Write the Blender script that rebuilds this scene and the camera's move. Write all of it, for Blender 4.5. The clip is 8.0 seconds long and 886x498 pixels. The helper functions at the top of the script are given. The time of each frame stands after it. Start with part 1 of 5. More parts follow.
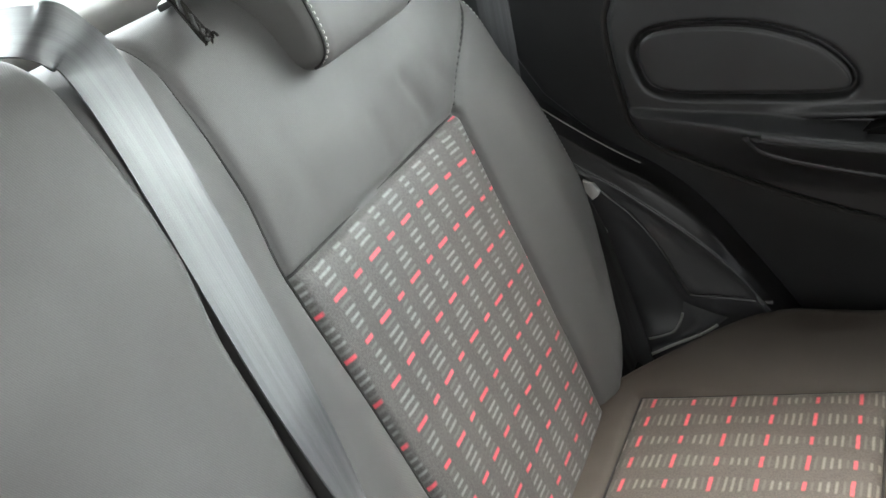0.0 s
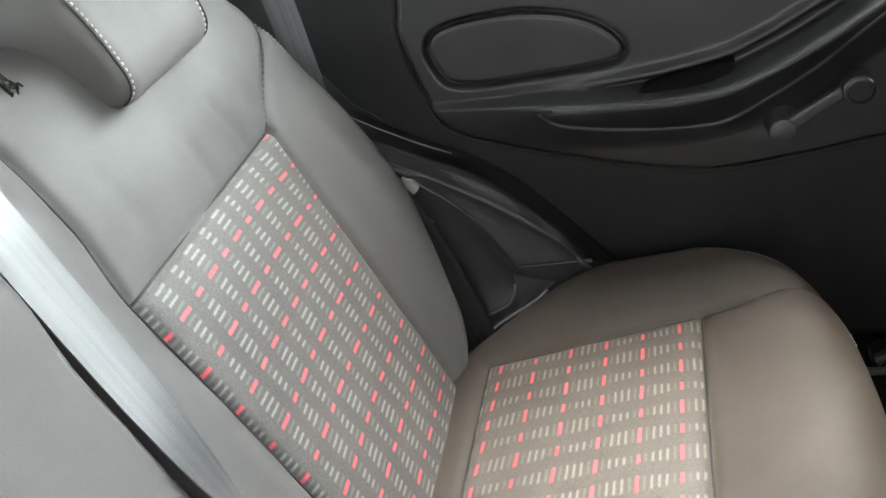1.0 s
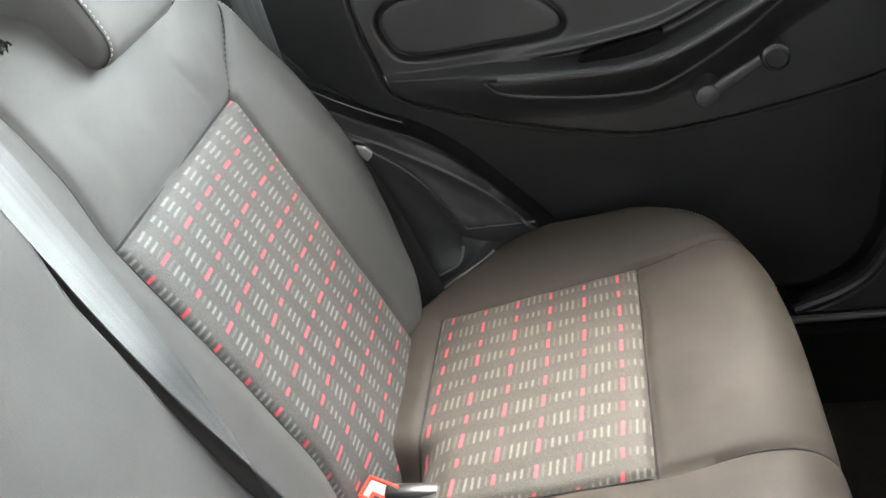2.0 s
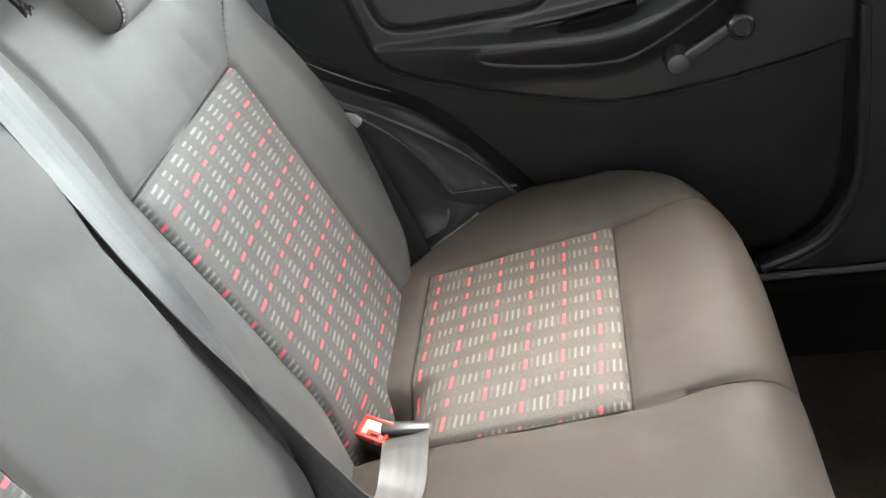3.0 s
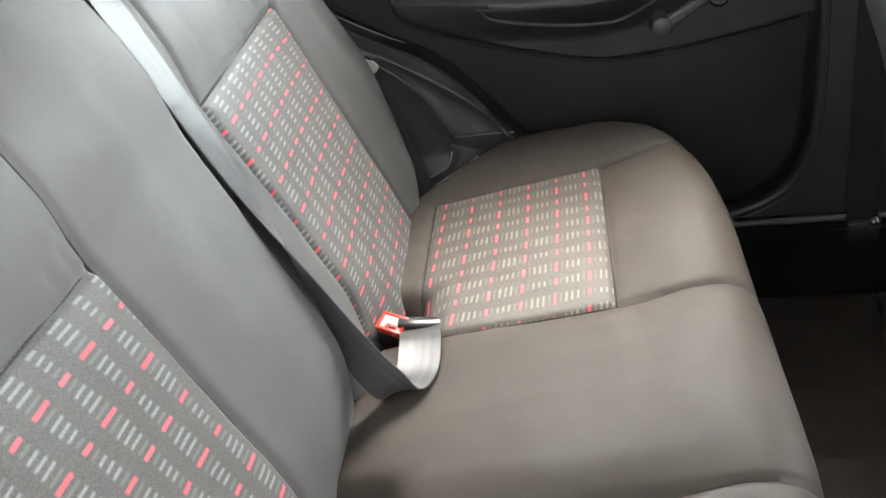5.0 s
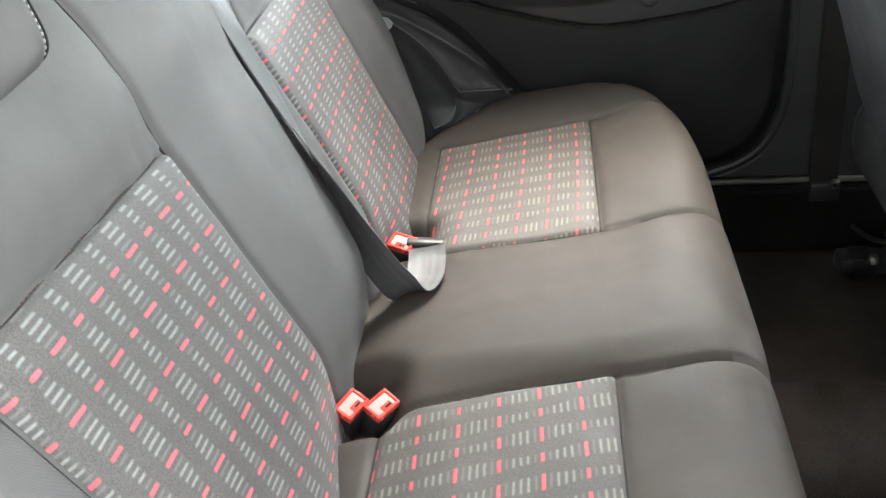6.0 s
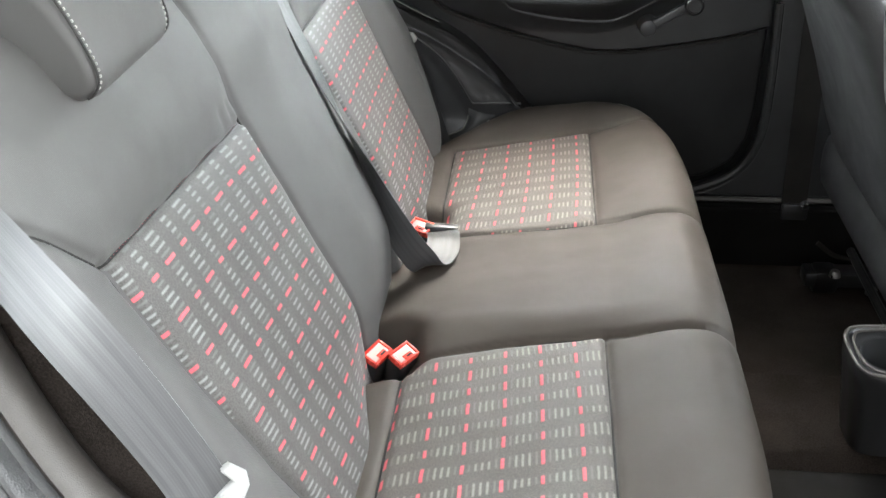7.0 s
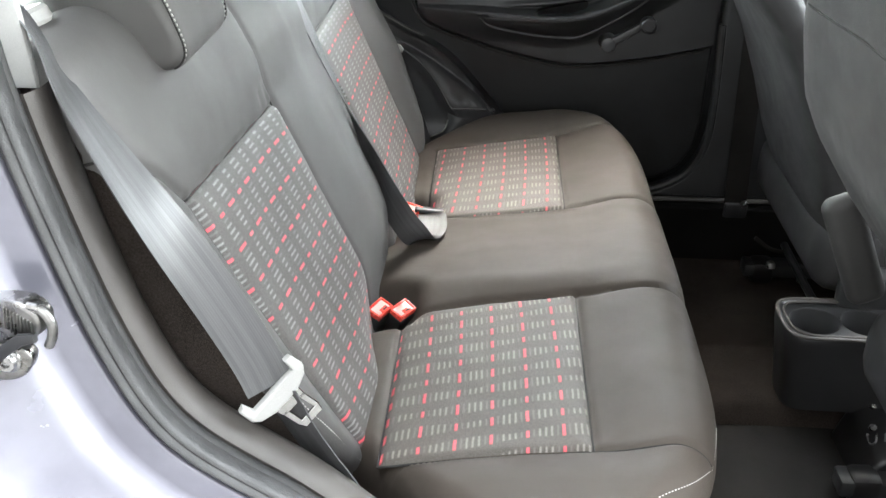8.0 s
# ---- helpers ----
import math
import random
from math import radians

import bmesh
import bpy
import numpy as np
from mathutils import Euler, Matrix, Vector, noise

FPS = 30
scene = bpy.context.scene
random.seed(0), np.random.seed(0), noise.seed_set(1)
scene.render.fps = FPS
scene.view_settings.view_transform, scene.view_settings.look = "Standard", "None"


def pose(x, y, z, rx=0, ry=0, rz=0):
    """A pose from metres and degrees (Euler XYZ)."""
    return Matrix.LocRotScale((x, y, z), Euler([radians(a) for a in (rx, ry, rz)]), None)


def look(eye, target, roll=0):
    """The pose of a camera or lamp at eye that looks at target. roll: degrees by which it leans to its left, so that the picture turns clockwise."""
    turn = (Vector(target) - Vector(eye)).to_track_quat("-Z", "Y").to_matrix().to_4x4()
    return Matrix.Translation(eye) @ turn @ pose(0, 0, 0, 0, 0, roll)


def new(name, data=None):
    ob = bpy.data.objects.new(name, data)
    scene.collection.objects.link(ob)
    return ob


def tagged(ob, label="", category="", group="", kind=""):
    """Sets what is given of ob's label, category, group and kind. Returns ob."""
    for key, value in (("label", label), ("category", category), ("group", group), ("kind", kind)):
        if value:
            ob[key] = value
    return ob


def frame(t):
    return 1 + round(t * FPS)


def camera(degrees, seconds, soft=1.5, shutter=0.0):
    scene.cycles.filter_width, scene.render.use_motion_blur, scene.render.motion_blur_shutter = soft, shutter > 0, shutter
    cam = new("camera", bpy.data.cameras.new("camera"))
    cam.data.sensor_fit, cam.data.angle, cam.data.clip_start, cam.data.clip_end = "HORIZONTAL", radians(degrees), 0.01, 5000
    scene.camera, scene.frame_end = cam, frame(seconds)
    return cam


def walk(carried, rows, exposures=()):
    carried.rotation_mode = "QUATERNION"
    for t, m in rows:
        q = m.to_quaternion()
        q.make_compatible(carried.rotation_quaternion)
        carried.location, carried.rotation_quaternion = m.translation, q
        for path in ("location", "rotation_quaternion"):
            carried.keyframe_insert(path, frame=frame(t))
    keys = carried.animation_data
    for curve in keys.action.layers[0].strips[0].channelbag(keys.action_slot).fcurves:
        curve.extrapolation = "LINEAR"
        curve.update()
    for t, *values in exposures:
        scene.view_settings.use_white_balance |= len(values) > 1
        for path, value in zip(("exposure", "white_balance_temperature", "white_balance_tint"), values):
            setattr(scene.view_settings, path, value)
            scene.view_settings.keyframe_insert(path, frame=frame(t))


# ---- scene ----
cam = camera(48.0, 8.0)
PATH = [
    (0, (-0.03, -0.368, 0.993), (-0.816, 1.195, 0.025), -7.7),
    (0.5, (-0.009, -0.387, 0.994), (-0.636, 1.251, 0.031), -11.8),
    (1, (0.004, -0.425, 0.995), (-0.495, 1.251, 0.023), -12.8),
    (1.5, (0.001, -0.469, 0.995), (-0.419, 1.219, 0.008), -12.2),
    (3, (-0.009, -0.593, 1.005), (-0.335, 1.092, -0.022), -11.3),
    (3.5, (-0.011, -0.624, 1.006), (-0.32, 1.055, -0.037), -11.1),
    (4, (-0.016, -0.658, 1.008), (-0.313, 1.022, -0.035), -10.8),
    (5.5, (-0.058, -0.865, 1.017), (-0.296, 0.826, -0.023), -6.4),
    (6, (-0.061, -0.961, 1.016), (-0.282, 0.731, -0.026), -5.2),
    (6.5, (-0.072, -1.053, 1.03), (-0.264, 0.654, 0.006), -3.3),
    (7, (-0.088, -1.154, 1.049), (-0.273, 0.575, 0.062), -1.3),
    (7.5, (-0.105, -1.276, 1.069), (-0.262, 0.476, 0.116), 0.3),
    (8, (-0.129, -1.382, 1.072), (-0.217, 0.388, 0.143), 0.9),
]
EXPOSURES = [(0, 4.95, 6500, 4), (0.5, 5.27, 6500, 4), (1, 5.42, 6500, 4), (1.5, 5.48, 6500, 4), (4, 5.5, 6550, 5), (5.5, 5.45, 6450, 5), (7, 5.37, 6400, 5), (8, 5.22, 6400, 5)]
walk(cam, [(t, look(eye, target, roll)) for t, eye, target, roll in PATH], EXPOSURES)

# ---------------------------------------------------------------- light
world = bpy.data.worlds.new("world")
scene.world = world
world.use_nodes = True
wn = world.node_tree.nodes
sky = wn.new("ShaderNodeTexSky")
sky.sky_type = "NISHITA"
sky.sun_disc = False
sky.sun_elevation = radians(54)
sky.sun_rotation = radians(6)
sky.air_density, sky.dust_density, sky.ozone_density = 1.0, 1.0, 0.0
wn["Background"].inputs["Strength"].default_value = 0.15
haze = wn.new("ShaderNodeHueSaturation")
haze.inputs["Saturation"].default_value = 0.16
world.node_tree.links.new(sky.outputs["Color"], haze.inputs["Color"])
world.node_tree.links.new(haze.outputs["Color"], wn["Background"].inputs["Color"])
sun_data = bpy.data.lights.new("sun", "SUN")
sun_data.energy, sun_data.angle, sun_data.color = 0.11, radians(40), (1.0, 0.62, 0.36)
sun = new("sun", sun_data)
sun.matrix_world = look((0.06, 0.60, 0.83), (0, 0, 0))

# ---------------------------------------------------------------- materials


class Nodes:
    """A node material with a few shorthands."""

    def __init__(self, name, rough=0.5, metal=0.0, spec=0.5):
        self.mat = bpy.data.materials.new(name)
        self.mat.use_nodes = True
        self.tree = self.mat.node_tree
        self.bsdf = self.tree.nodes["Principled BSDF"]
        self.put("Roughness", rough), self.put("Metallic", metal), self.put("Specular IOR Level", spec)

    def put(self, key, value):
        if isinstance(value, bpy.types.NodeSocket):
            self.tree.links.new(value, self.bsdf.inputs[key])
        else:
            self.bsdf.inputs[key].default_value = value

    def plug(self, socket, value):
        if isinstance(value, bpy.types.NodeSocket):
            self.tree.links.new(value, socket)
        else:
            socket.default_value = value

    def op(self, kind, a, b=0.0, c=0.0):
        n = self.tree.nodes.new("ShaderNodeMath")
        n.operation = kind
        for i, v in enumerate((a, b, c)):
            self.plug(n.inputs[i], v)
        return n.outputs[0]

    def ramp(self, v, lo, hi, a=0.0, b=1.0):
        n = self.tree.nodes.new("ShaderNodeMapRange")
        n.interpolation_type = "SMOOTHSTEP"
        for i, x in enumerate((v, lo, hi, a, b)):
            self.plug(n.inputs[i], x)
        return n.outputs[0]

    def mix(self, f, a, b):
        n = self.tree.nodes.new("ShaderNodeMix")
        n.data_type = "RGBA"
        self.plug(n.inputs[0], f), self.plug(n.inputs[6], a), self.plug(n.inputs[7], b)
        return n.outputs[2]

    def coord(self, which="Object"):
        return self.tree.nodes.new("ShaderNodeTexCoord").outputs[which]

    def scaled(self, vec, s):
        n = self.tree.nodes.new("ShaderNodeVectorMath")
        n.operation = "MULTIPLY"
        self.plug(n.inputs[0], vec)
        n.inputs[1].default_value = s
        return n.outputs[0]

    def noise(self, vec, scale, detail=3.0, rough=0.55):
        n = self.tree.nodes.new("ShaderNodeTexNoise")
        self.plug(n.inputs["Vector"], vec)
        n.inputs["Scale"].default_value, n.inputs["Detail"].default_value, n.inputs["Roughness"].default_value = scale, detail, rough
        return n.outputs[0]

    def wave(self, vec, scale, dist=0.0):
        n = self.tree.nodes.new("ShaderNodeTexWave")
        n.bands_direction = "DIAGONAL"
        self.plug(n.inputs["Vector"], vec)
        n.inputs["Scale"].default_value, n.inputs["Distortion"].default_value = scale, dist
        return n.outputs[1]

    def cells(self, vec, scale):
        n = self.tree.nodes.new("ShaderNodeTexVoronoi")
        self.plug(n.inputs["Vector"], vec)
        n.inputs["Scale"].default_value = scale
        return n.outputs[0]

    def bump(self, height, strength, dist=0.001):
        n = self.tree.nodes.new("ShaderNodeBump")
        self.plug(n.inputs["Height"], height)
        n.inputs["Strength"].default_value, n.inputs["Distance"].default_value = strength, dist
        self.put("Normal", n.outputs[0])

    def split(self, vec):
        n = self.tree.nodes.new("ShaderNodeSeparateXYZ")
        self.plug(n.inputs[0], vec)
        return n.outputs


def rgb(*c):
    return (*c, 1.0)


def grained(name, dark, light, rough, grain=900.0, depth=0.25, blotch=7.0, spec=0.5, metal=0.0, rough_swing=0.04):
    """Moulded or coated surface: broad blotches of tone, fine grain in relief."""
    m = Nodes(name, rough, metal, spec)
    o = m.coord()
    big, fine = m.noise(o, blotch, 4.0), m.noise(o, grain, 2.0)
    m.put("Base Color", m.mix(m.ramp(m.op("ADD", m.op("MULTIPLY", big, 0.75), m.op("MULTIPLY", fine, 0.25)), 0.35, 0.65), rgb(*dark), rgb(*light)))
    m.put("Roughness", m.ramp(m.noise(o, blotch * 3.1, 5.0), 0.3, 0.7, rough - rough_swing, rough + rough_swing))
    m.bump(m.cells(o, grain), depth, 0.0006)
    return m.mat


def plain_cloth(name, dark, light, spec=0.45):
    """Brown-grey coated seat cloth with a fine diagonal twill and a satin sheen."""
    m = Nodes(name, 0.58, 0.0, spec)
    o = m.coord()
    twill = m.wave(o, 380.0, 2.5)
    big = m.noise(o, 5.0, 4.0)
    fine = m.noise(o, 1400.0, 2.0)
    tone = m.op("ADD", m.op("ADD", m.op("MULTIPLY", big, 0.5), m.op("MULTIPLY", fine, 0.3)), m.op("MULTIPLY", twill, 0.12))
    m.put("Base Color", m.mix(m.ramp(tone, 0.35, 0.65), rgb(*dark), rgb(*light)))
    m.put("Roughness", m.ramp(m.noise(o, 13.0, 5.0), 0.3, 0.7, 0.55, 0.64))
    m.bump(m.op("ADD", m.op("MULTIPLY", twill, 0.16), m.op("ADD", m.op("MULTIPLY", fine, 0.4), m.op("MULTIPLY", m.noise(o, 45.0, 4.0), 1.5))), 0.33, 0.0008)
    return m.mat


PITCH, ROWPITCH = 0.0413, 0.0318
# weave of each panel: red columns and dash rows counted over (1, u, v, u v, v v)
WEAVE = {
    "far_cushion": ((12.063, -24.517, 2.123, -2.76, -2.715), (35.942, 2.567, -30.266, 4.061, -1.326)),
    "near_cushion": ((11.913, -24.341, -1.88, -0.71, -2.2), (15.706, 8.191, -32.299, 7.775, -4.068)),
    "far_back": ((19.444, -23.462, 4.149, -3.501, -5.735), (35.839, -0.106, -37.836, 2.903, 6.955)),
    "near_back": ((19.18, -22.511, 3.602, -4.113, -1.368), (17.742, -2.454, 26.849, 1.122, 3.09)),
}


def weave_uv(which, u, v):
    """UVs in metres of the weave at places (u, v) of a panel."""
    terms = (1.0, u, v, u * v, v * v)
    column, row = [sum(c * t for c, t in zip(coefs, terms)) for coefs in WEAVE[which]]
    return column * PITCH, row * ROWPITCH


def woven_cloth(name, tint):
    """Grey insert cloth woven with pale dashes and every sixth dash red."""
    m = Nodes(name, 0.6, 0.0, 0.5)
    uv = m.coord("UV")
    o = m.coord()
    wob = m.op("MULTIPLY", m.op("SUBTRACT", m.noise(o, 60.0, 2.0), 0.5), 0.0016)
    x, y, _ = m.split(uv)
    x, y = m.op("ADD", x, wob), m.op("ADD", y, wob)
    slot = m.op("DIVIDE", x, PITCH / 6)
    i, f = m.op("FLOOR", slot), m.op("FRACT", slot)
    line = m.op("DIVIDE", y, ROWPITCH)
    r, g = m.op("FLOOR", line), m.op("FRACT", line)
    six = m.op("FLOORED_MODULO", i, 6.0)
    sign = m.op("SUBTRACT", 1.0, m.op("MULTIPLY", m.op("FLOORED_MODULO", r, 2.0), 2.0))
    swing = m.op("MULTIPLY", sign, m.op("COSINE", m.op("SUBTRACT", radians(260), m.op("MULTIPLY", i, 2 * math.pi / 18))))
    half = m.op("ADD", 0.225, m.op("MULTIPLY", swing, 0.07))
    red = m.op("COMPARE", six, 0.0, 0.1)
    pale = m.op("COMPARE", six, 3.0, 1.1)
    width = m.op("ADD", 0.18, m.op("MULTIPLY", red, 0.08))
    half = m.op("ADD", half, m.op("MULTIPLY", red, 0.015))
    dx = m.op("ABSOLUTE", m.op("SUBTRACT", f, 0.5))
    dy = m.op("ABSOLUTE", m.op("SUBTRACT", g, 0.5))
    inx = m.ramp(m.op("SUBTRACT", dx, width), -0.15, 0.15, 1.0, 0.0)
    iny = m.ramp(m.op("SUBTRACT", dy, half), -0.06, 0.06, 1.0, 0.0)
    mask = m.op("MULTIPLY", inx, iny)
    fine = m.noise(o, 900.0, 2.0)
    knit = m.wave(o, 420.0, 2.0)
    worn = m.ramp(m.noise(o, 300.0, 3.0), 0.3, 0.7, 0.72, 1.0)
    fleck = m.noise(o, 620.0, 1.0)
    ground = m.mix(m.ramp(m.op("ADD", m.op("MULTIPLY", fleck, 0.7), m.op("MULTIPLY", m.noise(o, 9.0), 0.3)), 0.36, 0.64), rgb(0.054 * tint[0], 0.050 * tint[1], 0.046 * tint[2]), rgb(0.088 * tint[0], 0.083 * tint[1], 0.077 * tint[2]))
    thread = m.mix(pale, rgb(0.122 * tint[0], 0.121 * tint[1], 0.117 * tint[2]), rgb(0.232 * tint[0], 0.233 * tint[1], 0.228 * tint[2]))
    thread = m.mix(red, thread, rgb(0.78, 0.085, 0.115))
    m.put("Base Color", m.mix(m.op("MULTIPLY", mask, worn), ground, thread))
    m.put("Sheen Weight", 0.1)
    m.bump(m.op("ADD", m.op("MULTIPLY", mask, 0.8), m.op("ADD", m.op("MULTIPLY", knit, 0.25), m.op("MULTIPLY", fine, 0.4))), 0.4, 0.0006)
    return m.mat


def webbing(name, dark, light):
    """Seat-belt webbing: ribs along its length, fine weave."""
    m = Nodes(name, 0.36, 0.0, 0.9)
    uv = m.coord("UV")
    x, y, _ = m.split(uv)
    ribs = m.op("SINE", m.op("MULTIPLY", x, 2 * math.pi / 0.0022))
    weave = m.op("SINE", m.op("MULTIPLY", m.op("ADD", y, m.op("ABSOLUTE", m.op("SUBTRACT", m.op("FRACT", m.op("DIVIDE", x, 0.012)), 0.5))), 2 * math.pi / 0.0024))
    h = m.op("ADD", m.op("MULTIPLY", ribs, 0.3), m.op("MULTIPLY", weave, 0.3))
    bands = m.noise(m.scaled(uv, (130.0, 3.0, 1.0)), 1.0, 3.0)
    m.put("Base Color", m.mix(m.ramp(m.op("ADD", bands, m.op("MULTIPLY", h, 0.12)), 0.28, 0.75), rgb(*dark), rgb(*light)))
    m.put("Sheen Weight", 0.08), m.put("Sheen Roughness", 0.3)
    m.bump(h, 0.2, 0.0003)
    return m.mat


def carpet():
    m = Nodes("carpet", 0.95, 0.0, 0.1)
    o = m.coord()
    n1, n2 = m.noise(o, 500.0, 3.0), m.noise(o, 9.0, 5.0)
    m.put("Base Color", m.mix(m.ramp(m.op("ADD", m.op("MULTIPLY", n1, 0.5), m.op("MULTIPLY", n2, 0.5)), 0.35, 0.65), rgb(0.026, 0.021, 0.018), rgb(0.058, 0.047, 0.041)))
    m.bump(m.op("ADD", n1, m.noise(o, 1600.0)), 0.8, 0.003)
    return m.mat


def car_paint():
    m = Nodes("car_paint", 0.26, 0.5, 0.5)
    o = m.coord()
    dust = m.noise(o, 11.0, 5.0)
    m.put("Base Color", m.mix(m.ramp(dust, 0.3, 0.7), rgb(0.165, 0.163, 0.198), rgb(0.215, 0.213, 0.252)))
    m.put("Roughness", m.ramp(dust, 0.2, 0.8, 0.23, 0.28))
    m.put("Coat Weight", 1.0), m.put("Coat Roughness", 0.05)
    return m.mat


def steel():
    m = Nodes("zinc_steel", 0.3, 1.0)
    o = m.coord()
    m.put("Base Color", m.mix(m.noise(o, 120.0, 4.0), rgb(0.11, 0.108, 0.104), rgb(0.44, 0.43, 0.415)))
    m.put("Roughness", m.ramp(m.noise(o, 60.0, 4.0), 0.3, 0.7, 0.18, 0.42))
    return m.mat


def chrome():
    m = Nodes("bright_steel", 0.2, 1.0)
    o = m.coord()
    m.put("Base Color", m.mix(m.noise(o, 90.0, 4.0), rgb(0.34, 0.34, 0.34), rgb(0.55, 0.55, 0.55)))
    m.put("Roughness", m.ramp(m.noise(o, 200.0, 4.0), 0.3, 0.7, 0.08, 0.2))
    return m.mat


def glass():
    m = Nodes("window_glass", 0.0)
    m.put("Base Color", rgb(0.93, 0.97, 0.95)), m.put("Transmission Weight", 1.0), m.put("IOR", 1.1)
    return m.mat


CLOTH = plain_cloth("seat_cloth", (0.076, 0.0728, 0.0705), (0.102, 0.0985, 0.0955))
# Same cloth on the cushion; its warmer, dimmer light is put into the colour.
WARMLIT_CLOTH = plain_cloth("seat_cloth_warmlit", (0.0545, 0.045, 0.0375), (0.073, 0.061, 0.051), 0.25)
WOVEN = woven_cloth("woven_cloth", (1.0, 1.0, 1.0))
# Same weave on the cushion panels, with the warm light mixed into its tint.
WARMLIT_WOVEN = woven_cloth("woven_cloth_warmlit", (0.94, 0.86, 0.77))
BELT = webbing("belt_webbing", (0.034, 0.034, 0.035), (0.084, 0.084, 0.087))
BLACK = grained("black_plastic", (0.019, 0.0192, 0.0197), (0.028, 0.0283, 0.029), 0.36, 1100.0, 0.05, spec=0.55, rough_swing=0.015)
# Near-black plastic in a lighter copy, for the light on mouldings and edges.
TRIM = grained("trim_plastic", (0.045, 0.0455, 0.047), (0.062, 0.0627, 0.0647), 0.36, 1100.0, 0.06, spec=0.55, rough_swing=0.02)
DOORTRIM = grained("door_plastic", (0.017, 0.0173, 0.0178), (0.0265, 0.0269, 0.0277), 0.42, 800.0, 0.06, spec=0.45, rough_swing=0.02)
SHINY = grained("smooth_black_plastic", (0.016, 0.016, 0.0165), (0.026, 0.026, 0.027), 0.30, 1500.0, 0.03, rough_swing=0.01)
PALETRIM = grained("pale_pillar_plastic", (0.42, 0.42, 0.40), (0.50, 0.50, 0.48), 0.5, 900.0, 0.2)
GREYTRIM = grained("grey_plastic", (0.16, 0.16, 0.15), (0.22, 0.22, 0.205), 0.5, 900.0, 0.3)
SEAL = grained("rubber_seal", (0.036, 0.0355, 0.0355), (0.054, 0.0535, 0.0535), 0.45, 500.0, 0.4, 20.0)
MATRUBBER = grained("mat_rubber", (0.0085, 0.0076, 0.0068), (0.0135, 0.0122, 0.011), 0.75, 500.0, 0.5, spec=0.25)
GLOSSRUBBER = grained("gloss_rubber", (0.008, 0.0077, 0.008), (0.014, 0.0135, 0.014), 0.3, 700.0, 0.05, spec=0.5, rough_swing=0.02)
RUBBER = grained("dark_rubber", (0.02, 0.02, 0.02), (0.045, 0.044, 0.042), 0.7, 700.0, 0.3)
LINER = grained("headliner", (0.34, 0.335, 0.32), (0.42, 0.415, 0.40), 0.95, 1300.0, 0.5)
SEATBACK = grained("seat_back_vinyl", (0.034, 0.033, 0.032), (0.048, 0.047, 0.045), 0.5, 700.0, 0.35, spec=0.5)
SHADEDVINYL = grained("shaded_seat_vinyl", (0.021, 0.0205, 0.0205), (0.030, 0.0293, 0.0293), 0.6, 600.0, 0.4, spec=0.3)
RED = grained("red_plastic", (0.80, 0.07, 0.05), (0.88, 0.10, 0.075), 0.24, 400.0, 0.03, spec=0.8)
REDGLARE = grained("red_plastic_glare", (0.88, 0.46, 0.42), (0.92, 0.52, 0.48), 0.18, 400.0, 0.03, spec=0.8)
IVORY = grained("pale_plastic", (0.29, 0.287, 0.275), (0.34, 0.336, 0.322), 0.38, 700.0, 0.08)
REDTHREAD = grained("red_thread", (0.22, 0.05, 0.06), (0.32, 0.07, 0.08), 0.8, 3000.0, 0.2)
STRAP = grained("black_cord", (0.012, 0.011, 0.010), (0.024, 0.022, 0.02), 0.85, 900.0, 0.5, spec=0.2)
THREAD = grained("pale_thread", (0.42, 0.41, 0.39), (0.6, 0.59, 0.56), 0.8, 3000.0, 0.2)
SHADE = grained("dark_line", (0.016, 0.015, 0.014), (0.034, 0.032, 0.03), 0.9, 3000.0, 0.2)
JAMBTRIM = grained("jamb_plastic", (0.048, 0.043, 0.039), (0.070, 0.063, 0.057), 0.5, 900.0, 0.3)
ARCHFELT = grained("arch_lining", (0.026, 0.026, 0.0275), (0.042, 0.042, 0.044), 0.85, 900.0, 0.6, spec=0.2)
MATTBLACK = grained("matt_black", (0.006, 0.0058, 0.0055), (0.011, 0.0105, 0.010), 0.9, 900.0, 0.5, spec=0.1)
CARPET, PAINT, STEEL, CHROME, GLASS = carpet(), car_paint(), steel(), chrome(), glass()
ASPHALT = grained("asphalt", (0.07, 0.068, 0.065), (0.12, 0.117, 0.11), 0.9, 180.0, 0.6, 1.5)
BLOCKER = grained("blocker_wall", (0.108, 0.106, 0.106), (0.152, 0.150, 0.150), 0.9, 60.0, 0.6, 1.2)

# ---------------------------------------------------------------- mesh helpers


def link(name, mesh, material, parent=None, label="", smooth=True):
    mesh.materials.append(material)
    if smooth:
        mesh.shade_smooth()
    ob = new(name, mesh)
    if parent is not None:
        ob.parent = parent
    return tagged(ob, label)


def part(name, bm, material, parent=None, label="", smooth=True, sharp=35):
    """Links a bmesh as one mesh object under a thing or part."""
    mesh = bpy.data.meshes.new(name)
    bmesh.ops.recalc_face_normals(bm, faces=bm.faces)
    if smooth:
        for e in bm.edges:
            e.smooth = len(e.link_faces) == 2 and e.calc_face_angle(9) < radians(sharp)
    bm.to_mesh(mesh)
    bm.free()
    return link(name, mesh, material, parent, label, smooth)


def thing(name, label, category, group="", at=(0, 0, 0), kind=""):
    ob = new(name)
    ob.location = at
    ob.empty_display_size = 0.05
    return tagged(ob, label, category, group, kind)


